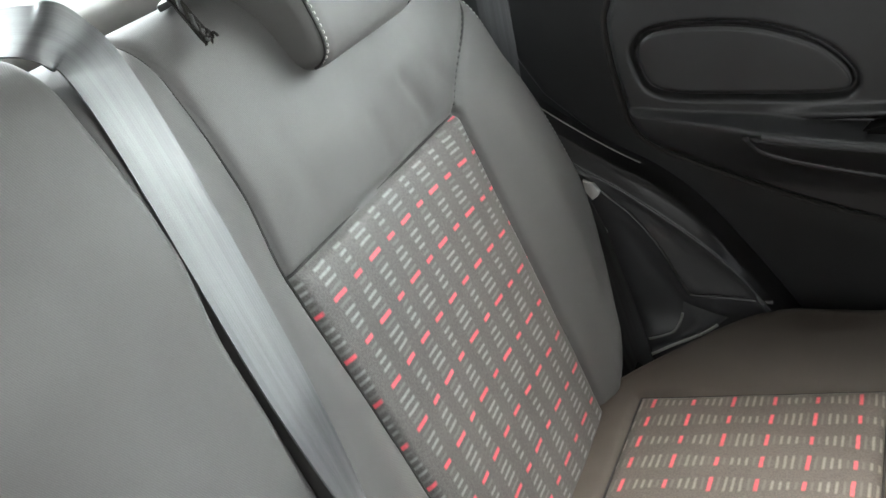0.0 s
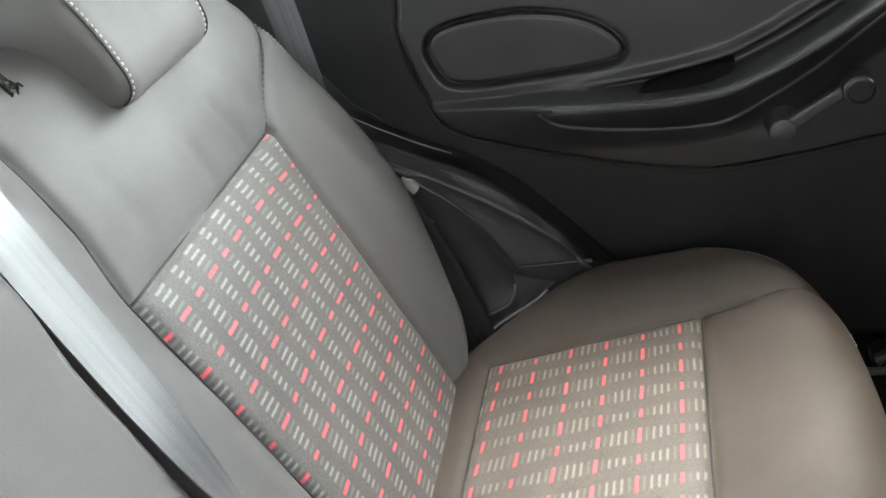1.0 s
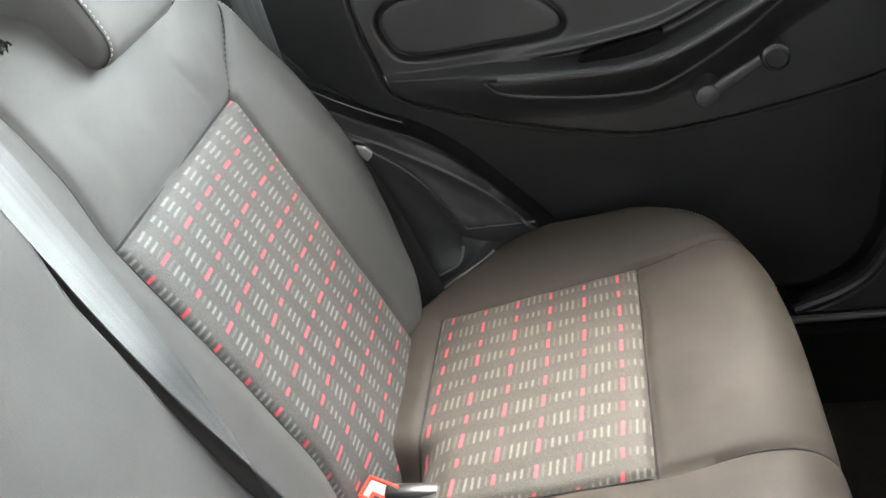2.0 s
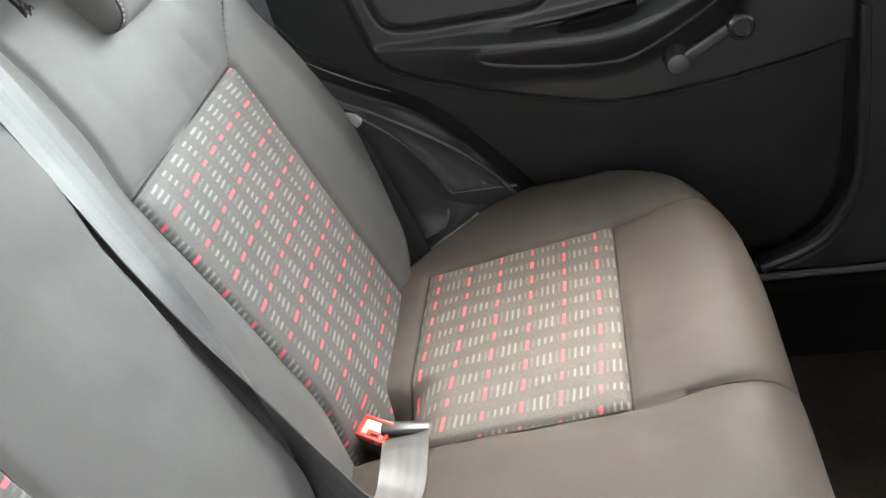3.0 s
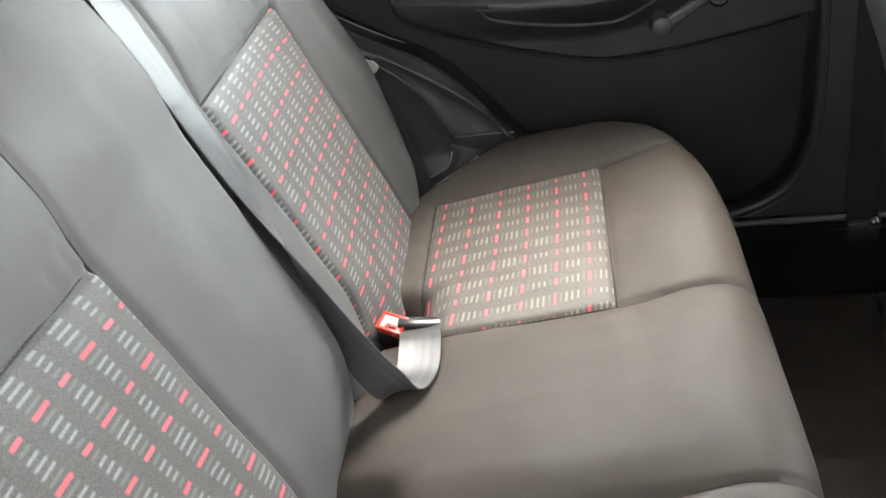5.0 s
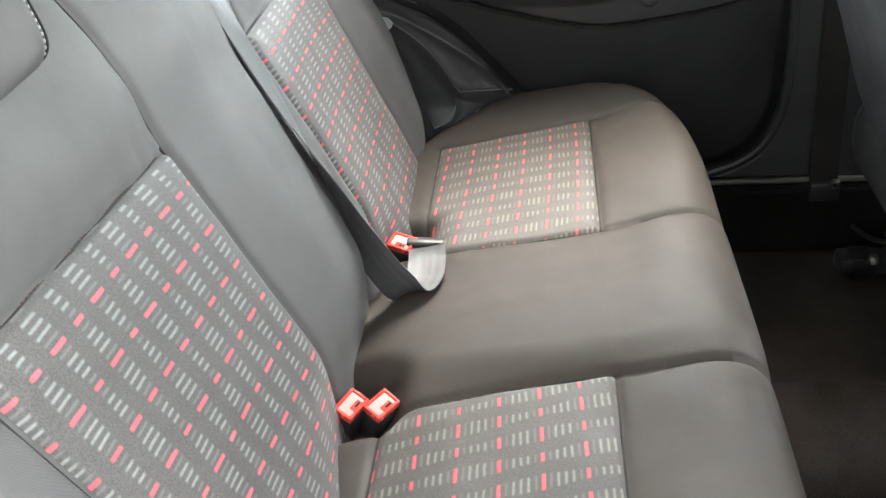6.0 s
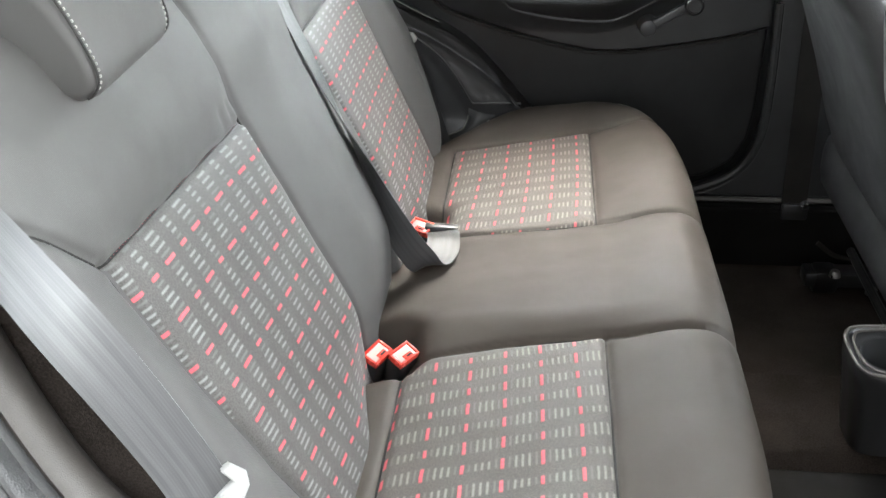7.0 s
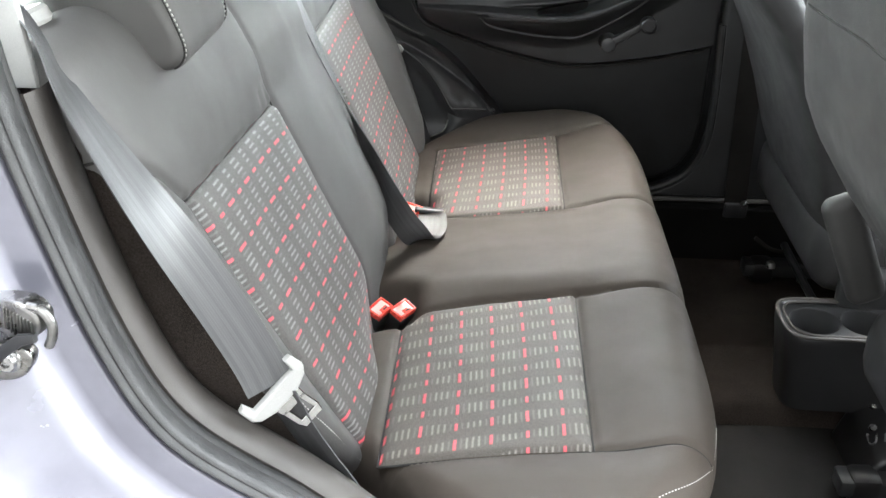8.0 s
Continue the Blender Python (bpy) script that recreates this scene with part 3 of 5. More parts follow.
def quarter_trim():
    """Black moulded trim between the seat and the far door, over the wheel arch."""
    q = thing("wheel_arch_trim", "black moulded plastic wheel arch trim beside the seat", "car trim", at=(-0.25, 0.62, 0.3))
    inv = Matrix.Translation((0.25, -0.62, -0.3))
    n = 90
    edge, ridge = spline(EDGE, n), spline(CREST, n)
    low = spline([(-0.66, 0.52), (-0.50, 0.38), (-0.40, 0.28), (-0.32, 0.22), (-0.24, 0.17), (-0.15, 0.13), (-0.02, 0.10)], n)
    rear = [(-0.40, 0.575), (-0.36, 0.53), (-0.318, 0.487), (-0.281, 0.456), (-0.252, 0.421), (-0.225, 0.374), (-0.215, 0.359), (-0.17, 0.3605), (-0.124, 0.361)]
    rows = []
    for k, y in ((-0.08, 0.668), (-0.02, 0.634), (0.03, 0.6255), (0.10, 0.6215), (0.35, 0.618), (0.65, 0.6145), (0.86, 0.611), (1.0, 0.609)):
        rows.append([(a, y, c) for a, c in edge * (1 - k) + ridge * k])
    for k in (0.012, 0.03, 0.06, 0.1, 0.15, 0.2, 0.25, 0.3, 0.35, 0.4, 0.46, 0.52, 0.6, 0.7, 0.85, 1.0):
        p = ridge * (1 - k) + low * k
        d = seam_gap(p[:, 0], p[:, 1], rear)
        behind = p[:, 0] < np.interp(-p[:, 1], [-r[1] for r in rear[:7]], [r[0] for r in rear[:7]])
        y = 0.617 - 0.006 * np.exp(-(d / 0.006) ** 2) + np.where(behind, 0.006 * smooth01(d, 0.002, 0.02), 0.0)
        y = y - 0.030 * smooth01(0.335 - p[:, 1], 0.0, 0.07) - 0.007 * math.exp(-((k - 0.012) / 0.02) ** 2)
        rows.append([(a, yy, c) for (a, c), yy in zip(p, y)])
    part("rim_seal", placed(grid_bm(np.array(rows[:7])), inv), GLOSSRUBBER, q, "shiny black rubber rim along the door", sharp=70)
    part("moulding", placed(grid_bm(np.array(rows[6:])), inv), TRIM, q, sharp=70)
    bead = (edge * 1.05 - ridge * 0.05)
    bead = bead[(bead[:, 0] > -0.40) & (bead[:, 0] < -0.272)]
    # Grey bead where the black rim shows a thin highlight.
    part("rim_glint", placed(tube_bm([(a, 0.6505, c) for a, c in bead[::4]], 0.0013, 60, 8, up=(0, 1, 0)), inv), GREYTRIM, q, "thin pale line painted as the rim's highlight")
    part("crest", placed(tube_bm([(a, 0.6095, c) for a, c in ridge[::5]], 0.0016, 80, 8, up=(0, 1, 0)), inv), SHINY, q)
    part("rear_ridge", placed(tube_bm([(a, 0.6125, c) for a, c in rear[:7]], 0.0022, 50, 8, up=(0, 1, 0)), inv), SHINY, q)
    part("lower_ridge", placed(tube_bm([(a, 0.6125, c) for a, c in rear[6:]], 0.0022, 20, 8, up=(0, 1, 0)), inv), SHINY, q)
    # hollow foot of the moulding; highlights on its two edges are coloured pale
    up = spline([(-0.222, 0.608, 0.352), (-0.223, 0.604, 0.332), (-0.230, 0.599, 0.316), (-0.242, 0.598, 0.308), (-0.260, 0.598, 0.300)], 24)
    dn = spline([(-0.170, 0.604, 0.340), (-0.192, 0.598, 0.322), (-0.212, 0.593, 0.311), (-0.232, 0.589, 0.301), (-0.254, 0.585, 0.288)], 24)
    foot = part("foot", placed(grid_bm(np.array([up * (1 - k) + dn * k - np.array([0, -0.006, 0.006]) * math.sin(k * math.pi) for k in np.linspace(0, 1, 8)])), inv), TRIM, q)
    part("foot_edge_glint", placed(tube_bm([tuple(p) for p in up[4:]], 0.0016, 50, 8, up=(0, 1, 0)), inv), GREYTRIM, foot, "pale edge painted as a highlight on black plastic")
    part("foot_lip_glint", placed(tube_bm([tuple(p) for p in dn[3:]], 0.0019, 50, 8, up=(0, 1, 0)), inv), PALETRIM, foot, "pale lip painted as a highlight on black plastic")


quarter_trim()


def far_sill():
    s = thing("sill_trim", "black plastic sill trim below the closed door", "car trim", at=(0.4, 0.62, 0.1))
    inv = Matrix.Translation((-0.4, -0.62, -0.1))
    part("sill_plate", placed(slab_bm([(0.605, 0.03), (0.607, 0.145), (0.613, 0.160), (0.64, 0.165), (0.70, 0.165), (0.70, 0.03)], "x", 0.0, 1.3, 0.003), inv), MATTBLACK, s)
    # The highlight along the lip is put into its greyer colour.
    part("sill_lip", placed(tube_bm([(0.0, 0.618, 0.166), (0.3, 0.618, 0.168), (0.7, 0.618, 0.168), (1.3, 0.618, 0.168)], 0.0055, 30, 8), inv), JAMBTRIM, s)
    part("sill_step", placed(tube_bm([(0.0, 0.608, 0.148), (0.3, 0.608, 0.150), (0.7, 0.608, 0.150), (1.3, 0.608, 0.150)], 0.004, 30, 8), inv), MATTBLACK, s)
    # B pillar with its curved foot
    foot = spline([(0.325, 0.55), (0.330, 0.40), (0.326, 0.30), (0.300, 0.235), (0.26, 0.200), (0.20, 0.176)], 30)
    outline = [tuple(p) for p in foot] + [(0.20, 0.165), (0.60, 0.165), (0.56, 0.30), (0.50, 0.5), (0.43, 0.80), (0.39, 1.22), (0.345, 1.22), (0.335, 0.8)]
    part("pillar", placed(slab_bm(outline, "y", 0.622, 0.67, 0.012, 4), inv), DOORTRIM, s)
    part("pillar_seal", placed(tube_bm([(a + 0.004, 0.630, b) for a, b in foot] , 0.009, 60, 10, up=(0, 1, 0)), inv), BLACK, s)
    return s


far_sill()


def front_belt():
    b = thing("front_seat_belt", "black front seat belt hanging along the door pillar", "seat belt", at=(0.41, 0.6, 0.1))
    inv = Matrix.Translation((-0.41, -0.6, -0.1))
    part("webbing", placed(ribbon_bm([(0.37, 0.612, 1.0), (0.385, 0.612, 0.7), (0.395, 0.606, 0.4), (0.400, 0.602, 0.24), (0.402, 0.600, 0.165)], [(1, 0, 0)] * 5, 0.047), inv), STRAP, b)
    part("anchor", placed(box_bm((0.05, 0.012, 0.035), 0.005, 2, (0.404, 0.598, 0.155)), inv), BLACK, b)
    part("anchor_bolt", placed(placed(lathe_bm([(0, 0.010), (0.006, 0.010), (0.008, 0.006), (0.009, 0.0), (0, 0)], 12), pose(0.420, 0.594, 0.172, 90)), inv), STEEL, b)


front_belt()

# ---------------------------------------------------------------- rear bench cushion
XR = -0.335


def cushion_height(x, y):
    z = 0.36 + 0.112 * np.minimum(x, 0) + 0.024 * smooth01(x, 0.0, 0.10) - 0.02 * smooth01(-x, 0.24, 0.34)
    wing = smooth01(np.abs(y), 0.46, 0.56)
    z = z + (0.014 - 0.008 * (y > 0)) * wing * smooth01(x, -0.30, -0.12) * (1 - 0.6 * smooth01(x, 0.0, 0.1))
    mid = 1 - smooth01(np.abs(y), 0.10, 0.165)
    z = z + (0.005 + 0.009 * smooth01(-y, -0.10, 0.08)) * mid * (1 - 0.4 * smooth01(-x, 0.1, 0.3)) * (1 - 0.5 * smooth01(x, -0.02, 0.10))
    for bx, by in ((-0.285, -0.148), (-0.275, 0.185)):
        z = z - 0.046 * np.exp(-((x - bx) / 0.055) ** 4 - ((y - by) / 0.046) ** 4)
    return z


def insert_sides(x, near):
    """Edges in y of the woven panels of the cushion."""
    k = np.clip(-x / 0.235, 0, 1)
    if near:
        return -0.493 - 0.009 * k, -0.146 - 0.022 * k * k - 0.004 * k
    return 0.146 - 0.014 * k, 0.487 - 0.035 * k


def insert_rear(near):
    return -0.2435 if near else -0.235


def cushion_seams():
    out = []
    for near in (False, True):
        sgn = -1 if near else 1
        b = insert_rear(near)
        f, r = insert_sides(0.0, near), insert_sides(b, near)
        h = insert_sides(-0.13, near)
        out.append(([(0.0, f[0]), (0.0, f[1]), (-0.13, h[1]), (b, r[1]), (b, r[0]), (-0.13, h[0]), (0.0, f[0])], 0.004))
        out.append(([(0.0, sgn * 0.146), (0.08, sgn * 0.15), (0.20, sgn * 0.152)], 0.006))
        out.append(([(0.0, sgn * 0.49), (0.06, sgn * 0.497), (0.20, sgn * 0.505)], 0.005))
    return out


SEAMS = cushion_seams()


def cushion_surface(x, y):
    z = cushion_height(x, y)
    gap = np.full(np.shape(x), 9.0)
    for line, depth in SEAMS:
        d = seam_gap(x, y, line)
        gap = np.minimum(gap, d)
        z = z - depth * np.exp(-(d / 0.0045) ** 2)
    return z + (0.006 - 0.003 * smooth01(x, 0.01, 0.08)) * (1 - np.exp(-gap / 0.022)) - 0.004


def cushion_plan(u, v):
    """Places of the cushion's plan: u from rear to front, v across."""
    a = np.abs(v)
    xf = 0.158 - 0.150 * a ** 7
    x = XR + (xf - XR) * u
    half = 0.648 * np.where(v < 0, 0.66 + 0.34 * smooth01(x, -0.34, -0.07), 0.70 + 0.30 * smooth01(x, -0.36, -0.09))
    return x, v * half


def bench_cushion():
    seat = thing("rear_seat_cushion", "grey cloth rear bench cushion with woven dashed panels", "car seat", at=(0, 0, 0.1))
    inv = Matrix.Translation((0, 0, -0.1))
    U, V = np.meshgrid(clustered(130, 0, 1, 0.5), clustered(300, -1, 1, 0.55), indexing="ij")
    x, y = cushion_plan(U, V)
    z = cushion_surface(x, y) + creases(x, y, 3)
    xf = 0.158 - 0.150 * np.abs(V) ** 7
    # soft blend of the two distances so that the corner rounds off
    e1, e2 = np.clip((xf - x) / 0.05, 0, 1), np.clip((1 - np.abs(V)) * 0.648 / 0.05, 0, 1)
    e = 0.05 * np.clip(1 - np.sqrt((1 - e1) ** 2 + (1 - e2) ** 2), 0, 1)
    z = z - rolled(e, 0.05) * 0.95
    top = np.stack([x, y, z], -1)
    bm = grid_bm(top, flip=True)
    # skirt along sides and front
    rim = np.concatenate([top[:, 0], top[-1, 1:-1], top[::-1, -1]])
    skirt = [rim]
    centre = np.array([-0.1, 0, 0])
    for dz, pull in ((0.012, -0.002), (0.05, 0.003), (0.12, 0.018), (0.2, 0.035), (0.30, 0.05)):
        r = rim.copy()
        inw = centre - r
        inw[:, 2] = 0
        inw /= np.linalg.norm(inw, axis=1)[:, None]
        r += inw * pull
        r[:, 2] = np.maximum(r[:, 2] - dz, 0.06)
        skirt.append(r)
    bm = merged(bm, grid_bm(np.array(skirt)))
    bmesh.ops.remove_doubles(bm, verts=bm.verts, dist=0.0004)
    part("cover", placed(bm, inv), WARMLIT_CLOTH, seat, sharp=80)
    for near in (False, True):
        n, m = 90, 130
        P, UV = np.zeros((n, m, 3)), np.zeros((n, m, 2))
        xs = np.linspace(insert_rear(near) + 0.0015, -0.0015, n)
        for i, xx in enumerate(xs):
            lo, hi = insert_sides(xx, near)
            ys = np.linspace(lo + 0.0015, hi - 0.0015, m)
            xa = np.full(m, xx)
            P[i, :, 0], P[i, :, 1], P[i, :, 2] = xx, ys, cushion_surface(xa, ys) + 0.0012 + creases(xa, ys, 3)
            UV[i, :, 0], UV[i, :, 1] = weave_uv("near_cushion" if near else "far_cushion", xa, ys)
        part("woven_panel", placed(grid_bm(P, UV, flip=True), inv), WARMLIT_WOVEN, seat, "grey woven panel with white and red dashes", sharp=80)
    for sgn in (1, -1):
        b = insert_rear(sgn < 0)
        f, r, h = [insert_sides(q, sgn < 0) for q in (0.0, b, -0.12)]
        for line in ([(0.0, f[0]), (0.0, f[1])], [(0.0, f[0]), (-0.12, h[0]), (b, r[0])], [(0.0, f[1]), (-0.12, h[1]), (b, r[1])], [(b, r[0]), (b, r[1])], [(0.0, sgn * 0.146), (0.08, sgn * 0.15), (0.152, sgn * 0.152)], [(0.0, sgn * 0.49), (0.06, sgn * 0.497), (0.128, sgn * 0.502)]):
            L = np.array(spline(line, 40))
            roll = np.clip(0.158 - 0.150 * np.abs(L[:, 1] / 0.648) ** 7 - L[:, 0], 0, 0.05)
            zz = cushion_surface(L[:, 0], L[:, 1]) - rolled(roll, 0.05) * 0.95 + 0.0006
            pts = [(a, b, c) for (a, b), c in zip(L, zz)]
            part("seam", placed(tube_bm(pts, 0.0014, 60, 6), inv), SHADE, seat)
    for sgn in (-1, 1):
        rim = spline([(0.1475, 0.43), (0.140, 0.465), (0.129, 0.505), (0.110, 0.538), (0.088, 0.563), (0.055, 0.588)], 14)
        v = rim[:, 1] / (0.648 * (0.70 + 0.30 * smooth01(rim[:, 0], -0.36, -0.09)))
        xf = 0.158 - 0.150 * np.abs(v) ** 7
        e1, e2 = np.clip((xf - rim[:, 0]) / 0.05, 0, 1), np.clip((1 - np.abs(v)) * 0.648 / 0.05, 0, 1)
        e = 0.05 * np.clip(1 - np.sqrt((1 - e1) ** 2 + (1 - e2) ** 2), 0, 1)
        zz = cushion_surface(rim[:, 0], sgn * rim[:, 1]) - rolled(e, 0.05) * 0.95
        part("corner_stitching", placed(stitches_bm([(a, sgn * w, h + 0.0005) for (a, w), h in zip(rim, zz)], 0.0032, 0.0014, 0.0006), inv), THREAD, seat, "pale stitching round the front corner")
    return seat


bench_cushion()

# ---------------------------------------------------------------- rear seat backs
BASE = np.array([-0.275, 0.0, 0.345])
UPW = np.array([-math.sin(radians(25)), 0.0, math.cos(radians(25))])
NRM = np.array([math.cos(radians(25)), 0.0, math.sin(radians(25))])
TOP, NEAR_TOP = 0.535, 0.552
OUT_S = [-0.09, -0.03, 0.0, 0.06, 0.11, 0.17, 0.225, 0.30, 0.39, 0.45, 0.50, 0.54, 0.58]
OUT_Y = [0.43, 0.472, 0.499, 0.542, 0.577, 0.603, 0.612, 0.610, 0.588, 0.562, 0.530, 0.494, 0.447]


OUT_NEAR = [0.43, 0.480, 0.505, 0.544, 0.568, 0.582, 0.588, 0.590, 0.592, 0.598, 0.602, 0.598, 0.575]
OUTLINE = spline(list(zip(OUT_S, OUT_Y)), 90)
OUTLINE_NEAR = spline(list(zip(OUT_S, OUT_NEAR)), 90)


def back_place(s, y, n):
    return BASE + np.asarray(s)[..., None] * UPW + np.asarray(n)[..., None] * NRM + np.stack([np.zeros(np.shape(y)), y, np.zeros(np.shape(y))], -1)


def back_outer(s, near):
    return np.interp(s, *(OUTLINE_NEAR if near else OUTLINE).T)


def panel_edges(s, near):
    """Inner and outer edge of the woven back panel."""
    if near:
        return 0.157, np.interp(s, [-0.09, 0.0, 0.1, 0.2, 0.346], [0.444, 0.460, 0.482, 0.499, 0.512])
    return 0.146, np.interp(s, [-0.09, 0.0, 0.16, 0.323], [0.424, 0.430, 0.450, 0.468])


def panel_top(a, near):
    return 0.322 + 0.0676 * (a - 0.157) if near else 0.323 + 0 * a


def back_seams(near):
    if near:
        return [
            ([(-0.09, 0.157), (0.322, 0.157), (NEAR_TOP, 0.157)], 0.004),
            ([(0.322, 0.157), (0.346, 0.512)], 0.004),
            ([(-0.09, 0.444), (0.0, 0.460), (0.1, 0.482), (0.2, 0.499), (0.346, 0.512)], 0.006),
            ([(0.346, 0.512), (0.381, 0.546), (0.412, 0.574), (0.430, 0.590), (0.445, 0.612)], 0.006),
        ]
    return [
        ([(-0.09, 0.146), (0.323, 0.146), (TOP, 0.146)], 0.005),
        ([(0.323, 0.146), (0.323, 0.468)], 0.004),
        ([(-0.09, 0.424), (0.0, 0.430), (0.16, 0.450), (0.323, 0.468)], 0.006),
        ([(0.323, 0.468), (0.355, 0.503), (0.385, 0.541), (0.410, 0.566)], 0.004),
    ]


# soft folds of the cloth above the woven panels and beside the seams
NEAR_PUCKERS = [([(0.335, 0.178), (0.352, 0.183)], 0.0022, 0.006), ([(0.336, 0.205), (0.350, 0.209)], 0.0014, 0.006), ([(0.350, 0.166), (0.372, 0.172)], 0.0016, 0.008)]
PUCKERS = [([(0.345, 0.415), (0.385, 0.392)], 0.0030, 0.010), ([(0.345, 0.330), (0.375, 0.322)], 0.0016, 0.012), ([(0.37, 0.455), (0.42, 0.43)], 0.0018, 0.014), ([(0.36, 0.21), (0.41, 0.20)], 0.0012, 0.014), ([(0.05, 0.50), (0.12, 0.53)], 0.0018, 0.012)]


def back_surface(s, a, near):
    """Height over the back plane; a: distance from the middle of the car towards its own side."""
    n = np.zeros(np.shape(s))
    bol = np.interp(s, [-0.1, 0.0, 0.16, 0.323, 0.42, 0.54], [0.42, 0.43, 0.45, 0.468, 0.50, 0.52])
    bol = bol + (0.035 if near else 0.0)
    n = n + 0.022 * smooth01(a, bol, bol + 0.075) * (1 - 0.85 * smooth01(s, 0.15, 0.48))
    n = n + 0.010 * smooth01(s, 0.325, 0.40) * (1 - smooth01(s, 0.42, 0.54))
    if near:
        n = n + 0.018 * (1 - smooth01(a, 0.05, 0.158)) * smooth01(s, -0.06, 0.12)
    else:
        n = n + 0.006 * (1 - smooth01(a, 0.11, 0.148))
    n = n - (0.034 if near else 0.026) * (1 - smooth01(s, -0.06, 0.075)) * (1 - (smooth01(a, 0.18, 0.34) if near else smooth01(a, 0.15, 0.25)))
    gap = np.full(np.shape(s), 9.0)
    for line, depth in back_seams(near):
        d = seam_gap(s, a, line)
        gap = np.minimum(gap, d)
        n = n - depth * np.exp(-(d / 0.0045) ** 2)
    for line, depth, width in NEAR_PUCKERS if near else PUCKERS:
        n = n - depth * np.exp(-(seam_gap(s, a, line) / width) ** 2)
    return n + 0.006 * (1 - np.exp(-gap / 0.02)) - 0.004


def seat_back(near):
    sgn = -1 if near else 1
    inner = -0.034 if near else 0.043
    top = NEAR_TOP if near else TOP
    label = "wide grey cloth rear seat back with woven panel" if near else "narrow grey cloth rear seat back with woven panel"
    seat = thing("rear_bench_section", label, "car seat", "split rear seat backs", at=tuple(BASE))
    inv = Matrix.Translation(tuple(-BASE))
    S, W = np.meshgrid(clustered(150, -0.09, top, 0.45), clustered(190, 0, 1, 0.6), indexing="ij")
    out = back_outer(S, near)
    edge_in = inner + (-0.014 if near else 0.006) * smooth01(S, 0.12, 0.46)
    A = edge_in + (out - edge_in) * W
    n = back_surface(S, A, near) + creases(S, A * sgn, 8 if near else 12)
    r = 0.035
    dist_out, dist_in, dist_top = (out - A), (A - edge_in), top - S
    n = n - rolled(np.clip(dist_out, 0, r), r) * 0.9 - rolled(np.clip(dist_in, 0, 0.011), 0.011) - rolled(np.clip(dist_top, 0, 0.05), 0.05)
    front = back_place(S, A * sgn, n)
    # sides, top and rear shell
    rim = [(S[0, j], A[0, j], n[0, j]) for j in range(1, 190)]
    ring_s = np.concatenate([S[:, 0], S[-1, 1:-1], S[::-1, -1]])
    ring_a = np.concatenate([A[:, 0], A[-1, 1:-1], A[::-1, -1]])
    ring_n = np.concatenate([n[:, 0], n[-1, 1:-1], n[::-1, -1]])
    layers = [back_place(ring_s, ring_a * sgn, ring_n)]
    for depth, grow in ((0.02, 0.0), (0.06, 0.0), (0.10, -0.004), (0.125, -0.02)):
        layers.append(back_place(ring_s + grow * (ring_s > top - 0.001), ring_a * sgn, np.minimum(ring_n, 0) - depth))
    m = 150 + 188 if near else len(ring_s)
    sides = np.array(layers)
    bm = merged(grid_bm(front, flip=not near), grid_bm(sides[:, :m], flip=near), bmesh.new())
    bmesh.ops.remove_doubles(bm, verts=bm.verts, dist=0.0004)
    if near:
        # Side face darkened to stand for the shaded gap and carpeted arch.
        part("side_shade", placed(grid_bm(sides[:, m - 1:], flip=True), inv), CARPET, seat, "dark side face standing for the gap beside the seat back")
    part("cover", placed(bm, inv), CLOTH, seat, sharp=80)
    part("rear_board", placed(grid_bm(np.array([[back_place(np.array(s), np.array(sgn * a), np.array(-0.124)) for a in (inner, 0.46)] for s in (-0.09, top - 0.02)])), inv), BLACK, seat)
    # woven panel
    ns, na = 120, 120
    P, UV = np.zeros((ns, na, 3)), np.zeros((ns, na, 2))
    for i, k in enumerate(np.linspace(0, 1, ns)):
        for _ in range(2):
            lo, hi = panel_edges(-0.085 + 0.41 * k, near)
            a = np.linspace(lo + 0.0015, hi - 0.0015, na)
            sa = -0.085 + k * (panel_top(a, near) - 0.0015 + 0.085)
        P[i] = back_place(sa, a * sgn, back_surface(sa, a, near) + 0.0012 + creases(sa, a * sgn, 8 if near else 12))
        UV[i, :, 0], UV[i, :, 1] = weave_uv("near_back" if near else "far_back", sa, a)
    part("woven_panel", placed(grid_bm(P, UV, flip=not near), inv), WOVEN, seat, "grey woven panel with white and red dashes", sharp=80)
    # seam cords and the pale stitching along the outer edge
    for line, _ in back_seams(near):
        L = spline(line, 50)
        L = L[L[:, 0] < top - 0.003]
        gap_out = np.clip(back_outer(L[:, 0], near) - L[:, 1], 0, r)
        nn = back_surface(L[:, 0], L[:, 1], near) - rolled(gap_out, r) * 0.9 - rolled(np.clip(top - L[:, 0], 0, 0.05), 0.05) + 0.0006
        part("seam", placed(tube_bm([tuple(p) for p in back_place(L[:, 0], L[:, 1] * sgn, nn)], 0.0014, 90, 6, up=(1, 0, 0)), inv), SHADE, seat)
    if near:
        # Thread added in place of the next red dashes at the panel's edge.
        aa = np.linspace(0.160, 0.505, 60)
        ss = panel_top(aa, True) + 0.0006
        part("dash_thread", placed(stitches_bm([tuple(p) for p in back_place(ss, -aa, back_surface(ss, aa, True) + 0.0012)], 0.0030, 0.0030, 0.0004), inv), REDTHREAD, seat, "added red thread standing for the next red dash column")
    ss = np.linspace(-0.05, 0.14, 40) if near else np.linspace(0.03, 0.50, 40)
    aa = back_outer(ss, near) - 0.009
    nn = back_surface(ss, aa, near) - rolled(np.full(40, 0.009), r) * 0.9 + 0.0002
